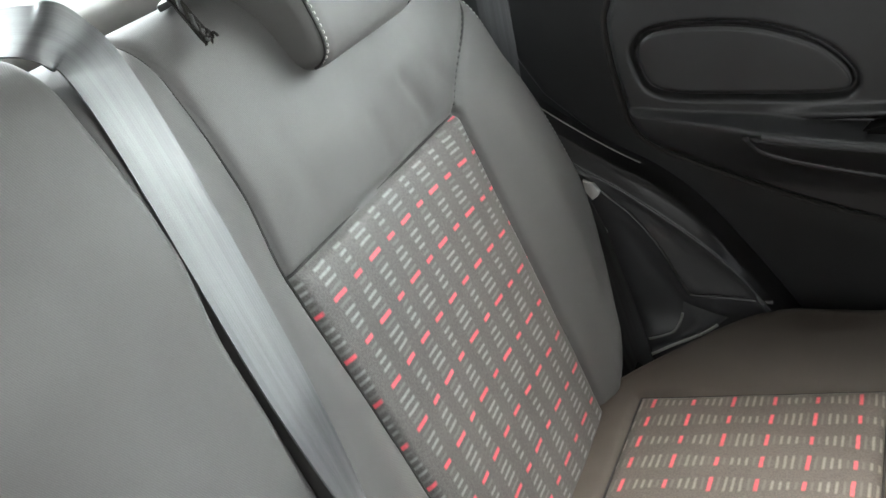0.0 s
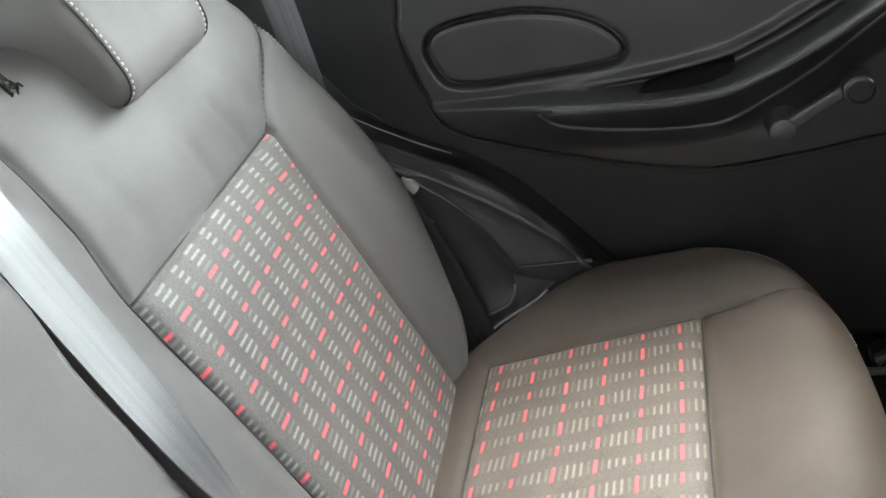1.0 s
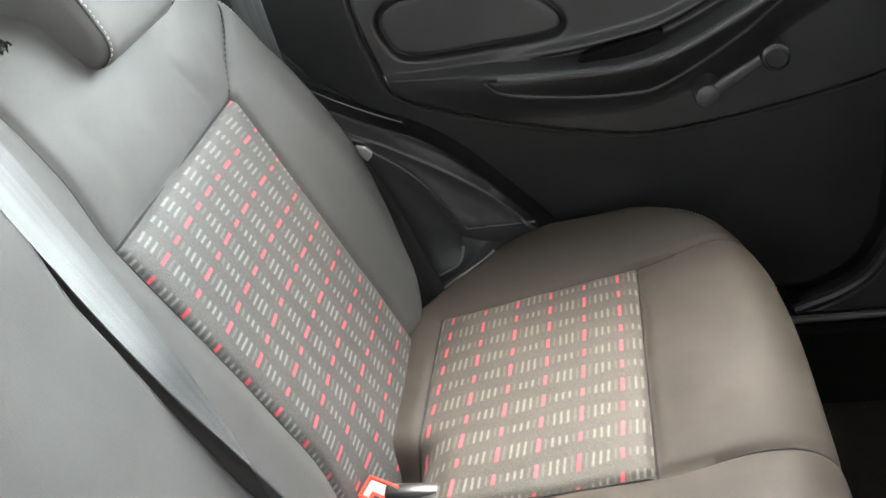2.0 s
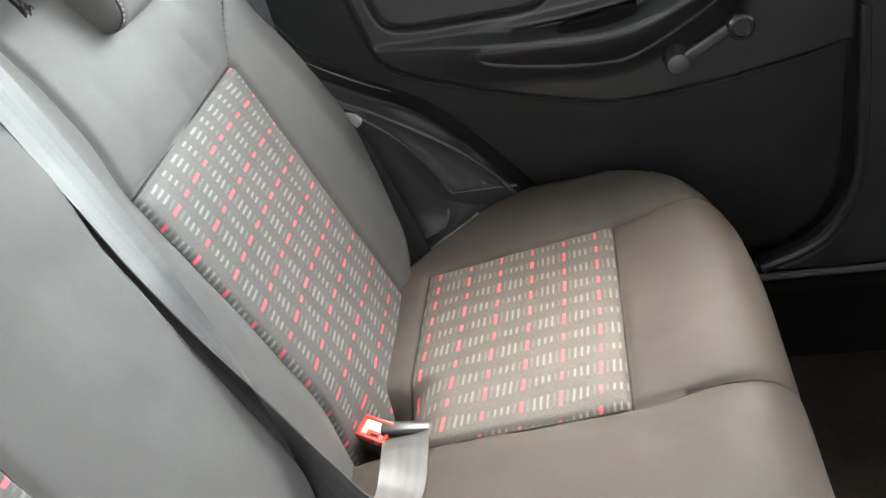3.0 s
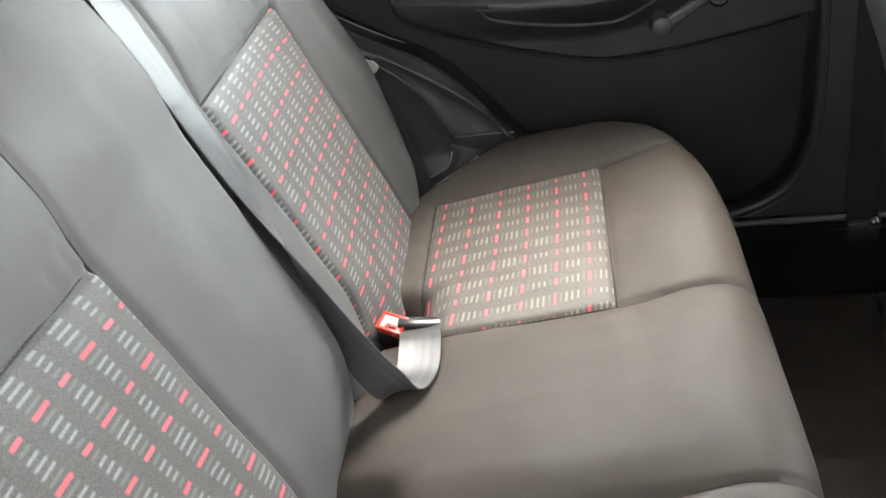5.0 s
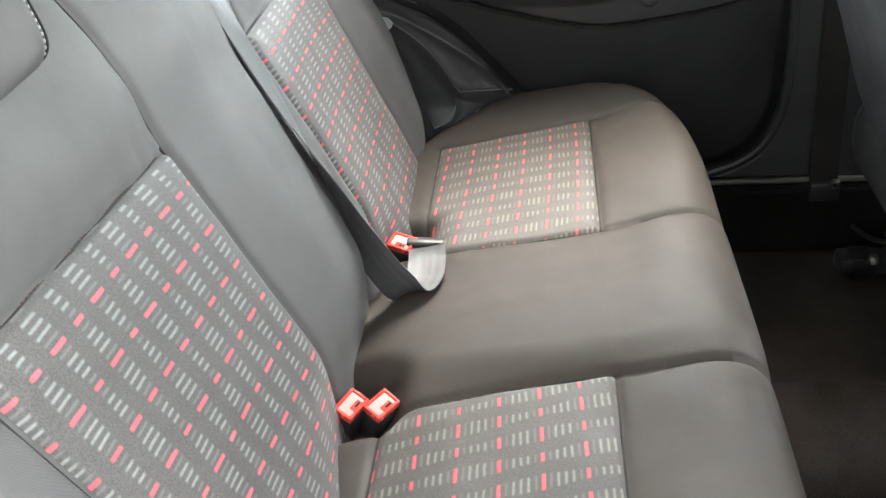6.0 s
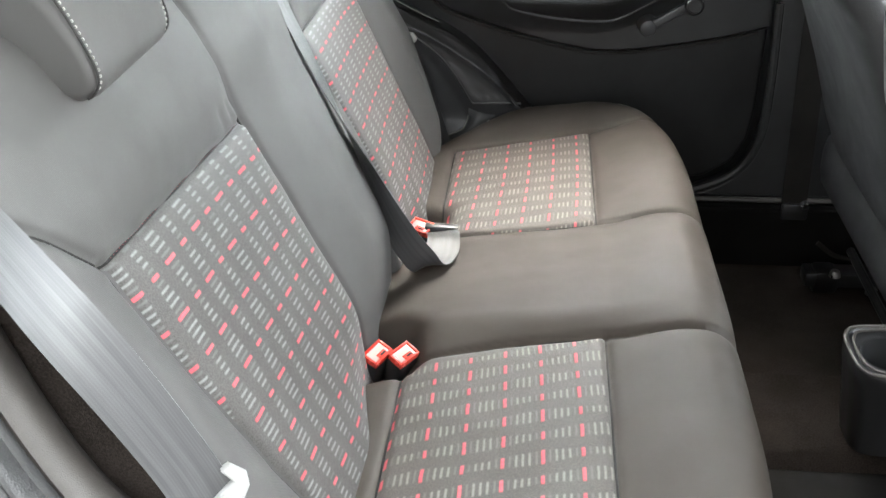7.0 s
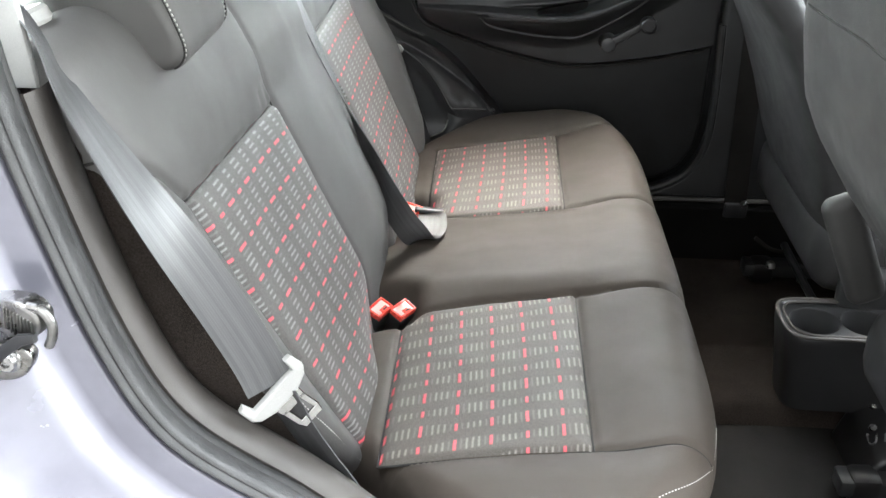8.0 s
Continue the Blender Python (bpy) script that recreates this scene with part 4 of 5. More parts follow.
    part("stitching", placed(stitches_bm([tuple(p) for p in back_place(ss, aa * sgn, nn)], 0.0040, 0.0014, 0.0007), inv), THREAD, seat, "pale stitching along the outer edge")
    return seat


seat_back(False), seat_back(True)


def on_back(s, y, n):
    return tuple(back_place(np.array(s), np.array(y), np.array(n)))


def headrest(near):
    sgn = -1 if near else 1
    yc = sgn * 0.352
    c = back_place(np.array(0.54), np.array(yc), np.array(0.0))
    up = 0.008 if near else -0.009
    head = thing("headrest", "grey cloth headrest with pale edge stitching", "headrest", "rear headrests", at=tuple(c))
    inv = Matrix.Translation(tuple(-c))
    n, m = 90, 60
    prof = spline([(-0.030, 0.462), (-0.008, 0.452), (0.018, 0.444), (0.033, 0.447), (0.042, 0.459), (0.047, 0.485), (0.051, 0.52), (0.052, 0.57), (0.046, 0.62), (0.030, 0.66), (0.0, 0.675), (-0.04, 0.66), (-0.058, 0.60), (-0.062, 0.53), (-0.052, 0.475)], n, True)
    mid = np.array([0.0, 0.55])

    def section(t):
        drop = 1 - math.sqrt(max(0.0, 1 - max(0.0, (t - 0.80) / 0.20) ** 2))
        d = prof - mid
        r = np.linalg.norm(d, axis=1)[:, None]
        return mid + d * (1 - drop * 0.020 / r * 1.0)

    def half(q):
        return 0.086 + 0.016 * smooth01(q, 0.45, 0.60)
    rows = []
    for k in np.sin(np.linspace(-math.pi / 2, math.pi / 2, m)):
        pts = section(abs(k))
        rows.append([back_place(np.array(q + up), np.array(yc + k * half(q)), np.array(p)) for p, q in pts])
    bm = grid_bm(np.array(rows), wrap=True)
    bm.verts.ensure_lookup_table()
    for i in (0, m - 1):
        bm.faces.new([bm.verts[i * n + j] for j in range(n)])
    part("cushion", placed(bm, inv), CLOTH, head, sharp=80)
    for side in (-1, 1):
        pts = [(p + 0.0006, q) for p, q in section(0.90) if p > 0.02 and q < 0.66]
        pts.sort(key=lambda v: v[1])
        for name, k, mat in (("stitching", 0.90, THREAD), ("seam", 0.95, SHADE)):
            path = [tuple(back_place(np.array(q + up), np.array(yc + side * k * half(q)), np.array(p))) for p, q in pts]
            bm = stitches_bm(path, 0.0037, 0.0016, 0.0009) if name == "stitching" else tube_bm(path, 0.0011, 90, 6, up=(0, 1, 0))
            part(name, placed(bm, inv), mat, head, "pale stitching along the edge" if name == "stitching" else "")
    for side in (-1, 1):
        a, b = on_back(0.44, yc + side * 0.05, -0.04), on_back(0.58, yc + side * 0.05, -0.01)
        part("post", placed(tube_bm([a, tuple((np.array(a) + np.array(b)) / 2), b], 0.006, 8, 10, up=(0, 1, 0)), inv), STEEL, head)


headrest(False), headrest(True)


# ---------------------------------------------------------------- belts and buckles
def centre_belt():
    b = thing("centre_seat_belt", "grey centre seat belt looped over the bench, latched in its buckle", "seat belt", at=(-0.26, 0.08, 0.34))
    inv = Matrix.Translation((0.26, -0.08, -0.34))
    path = [(-0.62, 0.045, 0.815), (-0.545, 0.055, 0.842), (-0.505, 0.066, 0.846), on_back(0.532, 0.083, 0.010), on_back(0.50, 0.083, 0.0165), on_back(0.44, 0.079, 0.0185), on_back(0.38, 0.073, 0.019), on_back(0.30, 0.0655, 0.019), on_back(0.24, 0.060, 0.0195), on_back(0.155, 0.051, 0.021), (-0.284, 0.036, 0.415), (-0.258, 0.022, 0.376), (-0.234, 0.022, 0.352), (-0.220, 0.055, 0.350), (-0.222, 0.112, 0.349), (-0.230, 0.156, 0.332)]
    across = [(0, 0.8, 0.6), (0, 0.85, 0.5), (0, 0.95, 0.3), (0, 1, 0.1), (0, 1, 0), (0, 1, 0), (-0.02, 1, 0), (-0.08, 1, -0.02), (-0.22, 0.95, -0.06), (-0.50, 0.75, -0.18), (-0.72, 0.35, -0.32), (-0.85, 0.1, -0.45), (-1, 0, -0.2), (-1, -0.05, -0.05), (-1, 0, -0.05), (-1, -0.1, -0.1)]
    part("webbing", placed(ribbon_bm(path, across, 0.047, 0.0014, 180, 0.001), inv), BELT, b)
    part("tongue", placed(placed(box_bm((0.060, 0.018, 0.010), 0.004, 3), pose(-0.226, 0.164, 0.333, 0, 6, 4)), inv), SHINY, b)


centre_belt()


def buckle(at, lean, turn, roll, label, size=0.84):
    """A buckle head with its red press button, on a black sleeve; the button's face is its local +z end."""
    c = thing("belt_buckle", label, "belt buckle", "buckles on the bench", at=at)
    m = pose(0, 0, 0, lean, roll, turn) @ Matrix.Scale(size, 4)
    part("housing", placed(box_bm((0.042, 0.031, 0.062), 0.006, 3, (0, 0, -0.0365)), m), BLACK, c)
    part("rim", placed(merged(box_bm((0.039, 0.004, 0.012), 0.0015, 2, (0, 0.012, -0.003)), box_bm((0.039, 0.004, 0.012), 0.0015, 2, (0, -0.012, -0.003)), box_bm((0.004, 0.020, 0.012), 0.0015, 2, (0.0175, 0, -0.003)), box_bm((0.004, 0.020, 0.012), 0.0015, 2, (-0.0175, 0, -0.003))), m), RED, c)
    # Red face paled in colour for the sky reflected on it.
    button = part("button", placed(box_bm((0.0305, 0.0195, 0.008), 0.0015, 3, (0, 0, -0.0022)), m), REDGLARE, c, "glossy red press button with sky glare in its colour")
    part("notch", placed(box_bm((0.017, 0.008, 0.003), 0.0012, 2, (0.002, -0.0062, 0.0012)), m), RED, button)
    part("slot", placed(box_bm((0.010, 0.0032, 0.003), 0.0006, 1, (0.004, -0.0072, 0.0018)), m), SHADE, button)
    part("stalk", placed(box_bm((0.032, 0.016, 0.06), 0.004, 2, (0, 0, -0.088)), m), BLACK, c)


buckle((-0.262, 0.163, 0.336), 18, -26, 4, "red buckle of the centre belt, latched", 0.9)
buckle((-0.279, -0.160, 0.331), 20, 58, -10, "red belt buckle beside the seat back")
buckle((-0.246, -0.160, 0.331), 20, 52, -6, "red belt buckle tilted in the bench gap")


def near_belt():
    b = thing("seat_belt", "grey outer seat belt hanging with its pale tongue", "seat belt", at=(-0.335, -0.61, 0.5))
    inv = Matrix.Translation((0.335, 0.61, -0.5))
    path = [(-0.540, -0.566, 0.866), (-0.506, -0.591, 0.836), (-0.480, -0.609, 0.795), (-0.442, -0.612, 0.727), (-0.382, -0.612, 0.623), (-0.345, -0.612, 0.55), (-0.330, -0.612, 0.512)]
    across = [(-0.3, 0.95, -0.1), (-0.30, 0.9, -0.15), (-0.12, 0.9, 0.05), (0.12, 0.8, 0.25), (0.5, 0.5, 0.58), (0.63, 0.36, 0.68), (0.63, 0.36, 0.68)]
    part("webbing", placed(ribbon_bm(path, across, 0.047, 0.0014, 90, 0.0015), inv), BELT, b)
    path = [(-0.326, -0.602, 0.505), (-0.310, -0.592, 0.455), (-0.292, -0.586, 0.415), (-0.270, -0.580, 0.370), (-0.25, -0.575, 0.31)]
    part("lower_webbing", placed(ribbon_bm(path, [(0.8, -0.5, 0.3)] + [(0.85, -0.5, 0.2)] * 4, 0.047), inv), BELT, b)
    ax = Vector((0.63, 0.36, 0.68)).normalized()
    dn = (Vector((-0.318, -0.598, 0.465)) - Vector((-0.352, -0.606, 0.545))).normalized()
    dn = (dn - ax * dn.dot(ax)).normalized()
    nr = ax.cross(dn)
    m = Matrix((ax, dn, nr)).transposed().to_4x4()
    m.translation = Vector((-0.324, -0.613, 0.507))
    shape = [(-0.036, -0.017), (-0.029, -0.019), (-0.027, -0.006), (0.027, -0.006), (0.029, -0.019), (0.036, -0.017), (0.037, 0.0), (0.031, 0.007), (0.015, 0.013), (-0.015, 0.013), (-0.031, 0.007), (-0.037, 0.0)]
    tongue = part("tongue", placed(placed(slab_bm(shape, "z", -0.0055, 0.0055, 0.0028, 3), m), inv), IVORY, b, "pale plastic belt tongue")
    bars = [[(-0.0145, 0.020), (-0.0085, 0.020), (-0.0085, 0.041), (-0.0145, 0.043)], [(0.0145, 0.020), (0.0085, 0.020), (0.0085, 0.041), (0.0145, 0.043)], [(-0.0145, 0.041), (0.0145, 0.041), (0.0115, 0.050), (-0.0115, 0.050)], [(-0.0165, 0.009), (0.0165, 0.009), (0.0145, 0.024), (-0.0145, 0.024)]]
    part("blade", placed(placed(merged(*[slab_bm(q, "z", -0.0018, 0.0018, 0.0006, 1) for q in bars]), m), inv), CHROME, tongue, "bright steel latch blade")


near_belt()


def far_belt():
    b = thing("seat_belt", "grey outer seat belt running down behind the bench corner", "seat belt", at=(-0.26, 0.55, 0.33))
    inv = Matrix.Translation((0.26, -0.55, -0.33))
    path = [(-0.47, 0.640, 0.95), (-0.447, 0.634, 0.80), (-0.433, 0.627, 0.722), (-0.423, 0.620, 0.655), (-0.408, 0.610, 0.585), (-0.364, 0.603, 0.515), (-0.324, 0.598, 0.445), (-0.291, 0.592, 0.345), (-0.272, 0.586, 0.285), (-0.252, 0.58, 0.24)]
    part("webbing", placed(ribbon_bm(path, [(0.95, -0.2, 0.1), (0.95, -0.2, 0.1), (0.95, -0.25, 0.15), (0.9, -0.3, 0.25), (0.85, -0.35, 0.4), (0.85, -0.4, 0.4), (0.85, -0.4, 0.35), (0.9, -0.3, 0.3), (0.9, -0.3, 0.3), (0.9, -0.3, 0.3)], 0.043, 0.0014, 90, 0.002), inv), BELT, b)
    part("anchor_plate", placed(placed(box_bm((0.046, 0.004, 0.030), 0.0015, 2), pose(-0.256, 0.582, 0.252, 0, 20, -16)), inv), BLACK, b)
    clip = thing("seat_bracket", "pale plastic clip behind the seat back edge", "clip", at=(-0.325, 0.609, 0.489))
    part("clip", slab_bm([(-0.009, 0.010), (0.003, 0.007), (0.010, -0.003), (0.008, -0.008), (0.002, -0.013), (-0.006, -0.004)], "y", -0.005, 0.005, 0.0015, 2), PALETRIM, clip)
    peg = thing("seat_bracket", "tiny white plastic peg behind the seat back edge", "clip", at=(-0.313, 0.609, 0.434))
    part("peg", slab_bm([(-0.005, 0.004), (0.001, 0.005), (0.004, 0.0), (0.004, -0.006), (0.001, -0.007), (-0.002, -0.001)], "y", -0.004, 0.004, 0.0012, 2), PALETRIM, peg)


far_belt()

# ---------------------------------------------------------------- front seats and console


def front_seat(near):
    sgn = -1 if near else 1
    c = (0.45, sgn * 0.345, 0.06)
    seat = thing("front_seat_unit", "grey cloth front seat seen from behind" if near else "grey front seat with reclined back, coloured darker for shade", "car seat", "front seats", at=c)
    inv = Matrix.Translation((-c[0], -c[1], -c[2]))
    n, m = 50, 40
    rows = []
    for k in np.linspace(0, 1, n):
        z = 0.27 + 0.66 * k
        x = np.interp(z, *((0.27, 0.45, 0.52, 0.60, 0.65, 0.74, 0.95), (0.46, 0.40, 0.34, 0.286, 0.262, 0.243, 0.20)) if near else ((0.27, 0.37, 0.47, 0.57, 0.65, 0.71, 0.80, 0.95), (0.445, 0.403, 0.372, 0.334, 0.293, 0.246, 0.200, 0.135)))
        half = 0.225 + 0.025 * math.sin(math.pi * min(1, k * 1.1)) - 0.13 * smooth01(k, 0.68, 1.0)
        thick = 0.13 - 0.04 * k
        ring = []
        for a in np.linspace(0, 2 * math.pi, m, endpoint=False):
            ca, sa = math.cos(a), math.sin(a)
            p = abs(ca) ** 0.45 * math.copysign(1, ca)
            q = abs(sa) ** 0.5 * math.copysign(1, sa)
            ring.append((x + thick / 2 - p * thick / 2, sgn * 0.345 + q * half, z + 0.015 * p))
        rows.append(ring)
    bm = grid_bm(np.array(rows), wrap=True)
    bm.verts.ensure_lookup_table()
    bm.faces.new([bm.verts[j] for j in range(m)]), bm.faces.new([bm.verts[(n - 1) * m + j] for j in range(m)])
    # The far seat takes a darker copy, its shade put into the colour.
    part("backrest", placed(bm, inv), SEATBACK if near else SHADEDVINYL, seat, sharp=80)
    if near:
        path = []
        for y, z in ((-0.135, 0.772), (-0.20, 0.776), (-0.30, 0.783), (-0.40, 0.79), (-0.50, 0.79)):
            k = (z - 0.27) / 0.66
            half = 0.225 + 0.025 * math.sin(math.pi * min(1, k * 1.1)) - 0.13 * smooth01(k, 0.68, 1.0)
            q = min(0.97, abs(-y - 0.345) / half)
            p = max(0.0, 1 - q ** 4) ** 0.225
            path.append((np.interp(z, (0.65, 0.74, 0.95), (0.262, 0.243, 0.20)) + (0.13 - 0.04 * k) / 2 * (1 - p) - 0.001, y, z + 0.015 * p))
        part("seam", placed(tube_bm(path, 0.0014, 60, 6), inv), SHADE, seat)
        part("hinge_cover", placed(placed(box_bm((0.056, 0.036, 0.18), 0.0175, 5), pose(0.394, -0.092, 0.420, 0, -24, 0)), inv), SEATBACK, seat, "grey plastic hinge cover")
    else:
        part("piping", placed(tube_bm([(0.448, 0.56, 0.276), (0.443, 0.45, 0.274), (0.443, 0.25, 0.274), (0.446, 0.13, 0.278)], 0.004, 30, 8), inv), TRIM, seat)
        for k, (x, y) in enumerate(((0.47, 0.50), (0.52, 0.44), (0.56, 0.53), (0.60, 0.47))):
            part("runner_bolt", placed(placed(lathe_bm([(0, 0.012), (0.007, 0.012), (0.010, 0.008), (0.011, 0.0), (0, 0)], 14), pose(x, y, 0.072)), inv), STEEL, seat)
        part("cable", placed(tube_bm([(0.44, 0.54, 0.12), (0.47, 0.53, 0.10), (0.50, 0.50, 0.105), (0.55, 0.49, 0.085), (0.62, 0.50, 0.09)], 0.005, 40, 8), inv), STRAP, seat)
        part("cross_bar", placed(tube_bm([(0.50, 0.53, 0.11), (0.50, 0.35, 0.108), (0.50, 0.16, 0.11)], 0.008, 12, 10), inv), GLOSSRUBBER, seat)
    if near:
        part("rail_bracket", placed(slab_bm([(0.46, 0.03), (0.475, 0.075), (0.50, 0.095), (0.62, 0.10), (0.62, 0.03)], "y", -0.15, -0.005, 0.008, 3), inv), GLOSSRUBBER, seat, "black steel rail bracket")
        for x, y, z in ((0.487, -0.004, 0.088), (0.512, -0.022, 0.098), (0.495, -0.075, 0.094)):
            part("bracket_bolt", placed(placed(lathe_bm([(0, 0.006), (0.004, 0.006), (0.006, 0.003), (0.0065, 0.0), (0, 0)], 12), pose(x, y, z, 0, -30, 0)), inv), STEEL, seat)
        part("spring", placed(tube_bm([(0.478 + 0.0035 * k, -0.100 + 0.009 * math.sin(1.6 * k), 0.092 + 0.009 * math.cos(1.6 * k)) for k in range(16)], 0.0016, 120, 6), inv), STEEL, seat)
    # Pads share the darker copy, coloured for shade.
    part("seat_pad", placed(box_bm((0.52, 0.48, 0.14), 0.05, 4, (0.68, sgn * 0.345, 0.29)), inv), SHADEDVINYL, seat)
    part("side_cover", placed(box_bm((0.40, 0.04, 0.10), 0.018, 3, (0.66, sgn * 0.10, 0.24)), inv), BLACK, seat)
    for y in (0.16, 0.53):
        part("rail", placed(box_bm((0.52, 0.045, 0.03), 0.006, 2, (0.68, sgn * y, 0.055)), inv), BLACK, seat, "black steel seat rail")
        part("rail_foot", placed(box_bm((0.05, 0.05, 0.05), 0.012, 2, (0.46, sgn * y, 0.05)), inv), GLOSSRUBBER, seat)
    return seat


front_seat(False), front_seat(True)


def console():
    c = thing("centre_console", "black plastic console end with two cup holders", "console", at=(0.45, 0.035, 0.1))
    inv = Matrix.Translation((-0.45, -0.035, -0.1))
    zt = 0.226
    outer = spline([(0.352, 0.035), (0.356, -0.005), (0.378, -0.026), (0.45, -0.029), (0.62, -0.030), (0.62, 0.100), (0.45, 0.100), (0.378, 0.096), (0.356, 0.075)], 64, True)
    mid = np.array([0.48, 0.035])
    rings = []
    for z, k in ((0.08, 0.86), (0.12, 0.90), (0.18, 0.96), (0.205, 0.99), (zt - 0.004, 1.0), (zt, 0.985), (zt + 0.001, 0.955), (zt - 0.003, 0.93), (zt - 0.004, 0.91)):
        rings.append([(*(mid + (p - mid) * np.array([k, k ** 1.6])), z) for p in outer])
    part("shell", placed(grid_bm(np.array(rings), wrap=True), inv), SHINY, c)
    for name, k, r in (("outer_lip", 0.985, 0.003), ("inner_lip", 0.90, 0.0022)):
        part(name, placed(tube_bm([(*(mid + (p - mid) * np.array([k, k ** 1.6])), zt + 0.001) for p in outer[::2]], r, 90, 8, True), inv), JAMBTRIM, c, "grey lip of the tray")
    # tray plate with two round wells
    cups = [(0.410, 0.035), (0.492, 0.035)]
    for x, y in cups:
        well = lathe_bm([(0.0405, 0.0), (0.039, -0.004), (0.036, -0.06), (0.032, -0.066), (0, -0.067)], 32)
        part("cup_well", placed(placed(well, pose(x, y, zt - 0.003)), inv), BLACK, c)
    bm = bmesh.new()
    lip = [(*(mid + (p - mid) * np.array([0.915, 0.915 ** 1.6])), zt - 0.004) for p in outer]
    loops = [[bm.verts.new(p) for p in lip]]
    edges = [bm.edges.new((loops[0][i], loops[0][(i + 1) % 64])) for i in range(64)]
    for x, y in cups:
        ring = [bm.verts.new((x + 0.0395 * math.cos(a), y + 0.0395 * math.sin(a), zt - 0.004)) for a in np.linspace(0, 2 * math.pi, 32, endpoint=False)]
        edges += [bm.edges.new((ring[i], ring[(i + 1) % 32])) for i in range(32)]
    bmesh.ops.triangle_fill(bm, edges=edges, use_beauty=True)
    part("tray", placed(bm, inv), SHINY, c)


console()

# ---------------------------------------------------------------- near side: door opening
OPEN = spline([(-0.552, 1.18), (-0.530, 1.0), (-0.520, 0.88), (-0.510, 0.80), (-0.485, 0.691), (-0.455, 0.585), (-0.408, 0.488), (-0.312, 0.420), (-0.265, 0.382), (-0.20, 0.325), (-0.12, 0.258), (-0.04, 0.205), (0.06, 0.172), (0.2, 0.158), (0.5, 0.155), (0.9, 0.155)], 160)
for _ in range(14):
    OPEN[1:-1] = 0.25 * OPEN[:-2] + 0.5 * OPEN[1:-1] + 0.25 * OPEN[2:]


def opening_strip(profile, ztop=9.0, widen=0.0):
    """Sweeps (outward, y) pairs along the door opening, up to a height; its inner edge widens towards the sill."""
    line = OPEN[OPEN[:, 1] < ztop]
    T = np.gradient(line, axis=0)
    T /= np.linalg.norm(T, axis=1)[:, None]
    N = np.stack([T[:, 1], -T[:, 0]], -1)
    N *= np.where(N[:1, 0] > 0, -1.0, 1.0)
    rows = []
    for o, y in profile:
        p = line + N * o
        inward = widen * smooth01(np.array(y), -0.605, -0.566) * (1 - smooth01(line[:, 1], 0.40, 0.60))
        rows.append([(a, y + w, b) for (a, b), w in zip(p, inward)])
    return grid_bm(np.array(rows))


def near_jamb():
    tagged(part("body_side", opening_strip([(0.014, -0.650), (0.016, -0.667), (0.020, -0.671), (0.040, -0.673), (0.046, -0.677), (0.052, -0.690), (0.064, -0.706), (0.080, -0.722), (0.10, -0.752), (0.13, -0.80), (0.18, -0.88), (0.26, -0.98), (0.38, -1.08)]), PAINT, sharp=50), "metallic lilac-grey painted door opening of the car body", "car body", kind="structure")
    seal = opening_strip([(0.014, -0.640), (0.015, -0.655), (0.0145, -0.664), (0.012, -0.670), (0.0085, -0.6725), (0.0055, -0.671), (0.0045, -0.667), (0.0035, -0.6665), (0.002, -0.6675), (-0.001, -0.666), (-0.003, -0.660), (-0.003, -0.648), (0.002, -0.642)])
    tagged(part("door_seal", seal, SEAL, sharp=60), "grey rubber seal round the door opening", "door seal", kind="structure")
    lip = opening_strip([(0.004, -0.648), (0.000, -0.647), (-0.002, -0.642), (0.000, -0.634), (0.006, -0.630)])
    tagged(part("trim_2", lip, RUBBER, sharp=60), "dark rubber lip inside the door seal", "door seal", kind="structure")
    trim = opening_strip([(0.006, -0.632), (-0.004, -0.635), (-0.010, -0.629), (-0.013, -0.618), (-0.013, -0.606), (-0.010, -0.597), (0.002, -0.592), (0.03, -0.588), (0.06, -0.586)], 0.812, 0.004)
    tagged(part("trim_1", trim, JAMBTRIM, sharp=60), "grey-brown plastic trim inside the door opening", "car trim", kind="structure")
    bm = slab_bm([(-0.75, 0.80), (-0.508, 0.80), (-0.516, 0.90), (-0.54, 1.20), (-0.75, 1.20)], "y", -0.606, -0.596, 0.003, 2)
    tagged(part("trim_3", bm, PALETRIM), "pale plastic pillar trim above the wheel arch", "car trim", kind="structure")
    bm = slab_bm([(-0.93, 0.02), (-0.93, 0.80), (-0.525, 0.80), (-0.505, 0.70), (-0.475, 0.585), (-0.43, 0.48), (-0.32, 0.40), (-0.22, 0.31), (-0.12, 0.22), (-0.03, 0.16), (-0.03, 0.02)], "y", -0.628, -0.600, 0.004, 2)
    tagged(part("wall_near", bm, ARCHFELT), "dark grey cloth-lined wheel arch beside the bench", "wall", kind="structure")
    bm = slab_bm([(-0.93, 0.02), (-0.93, 0.82), (-0.56, 0.82), (-0.53, 0.72), (-0.50, 0.585), (-0.46, 0.46), (-0.35, 0.38), (-0.24, 0.29), (-0.14, 0.20), (-0.05, 0.12), (-0.05, 0.02)], "y", -0.664, -0.640, 0.004, 2)
    tagged(part("wall_outer", bm, PAINT), "lilac-grey painted rear quarter of the body", "car body", kind="structure")


near_jamb()


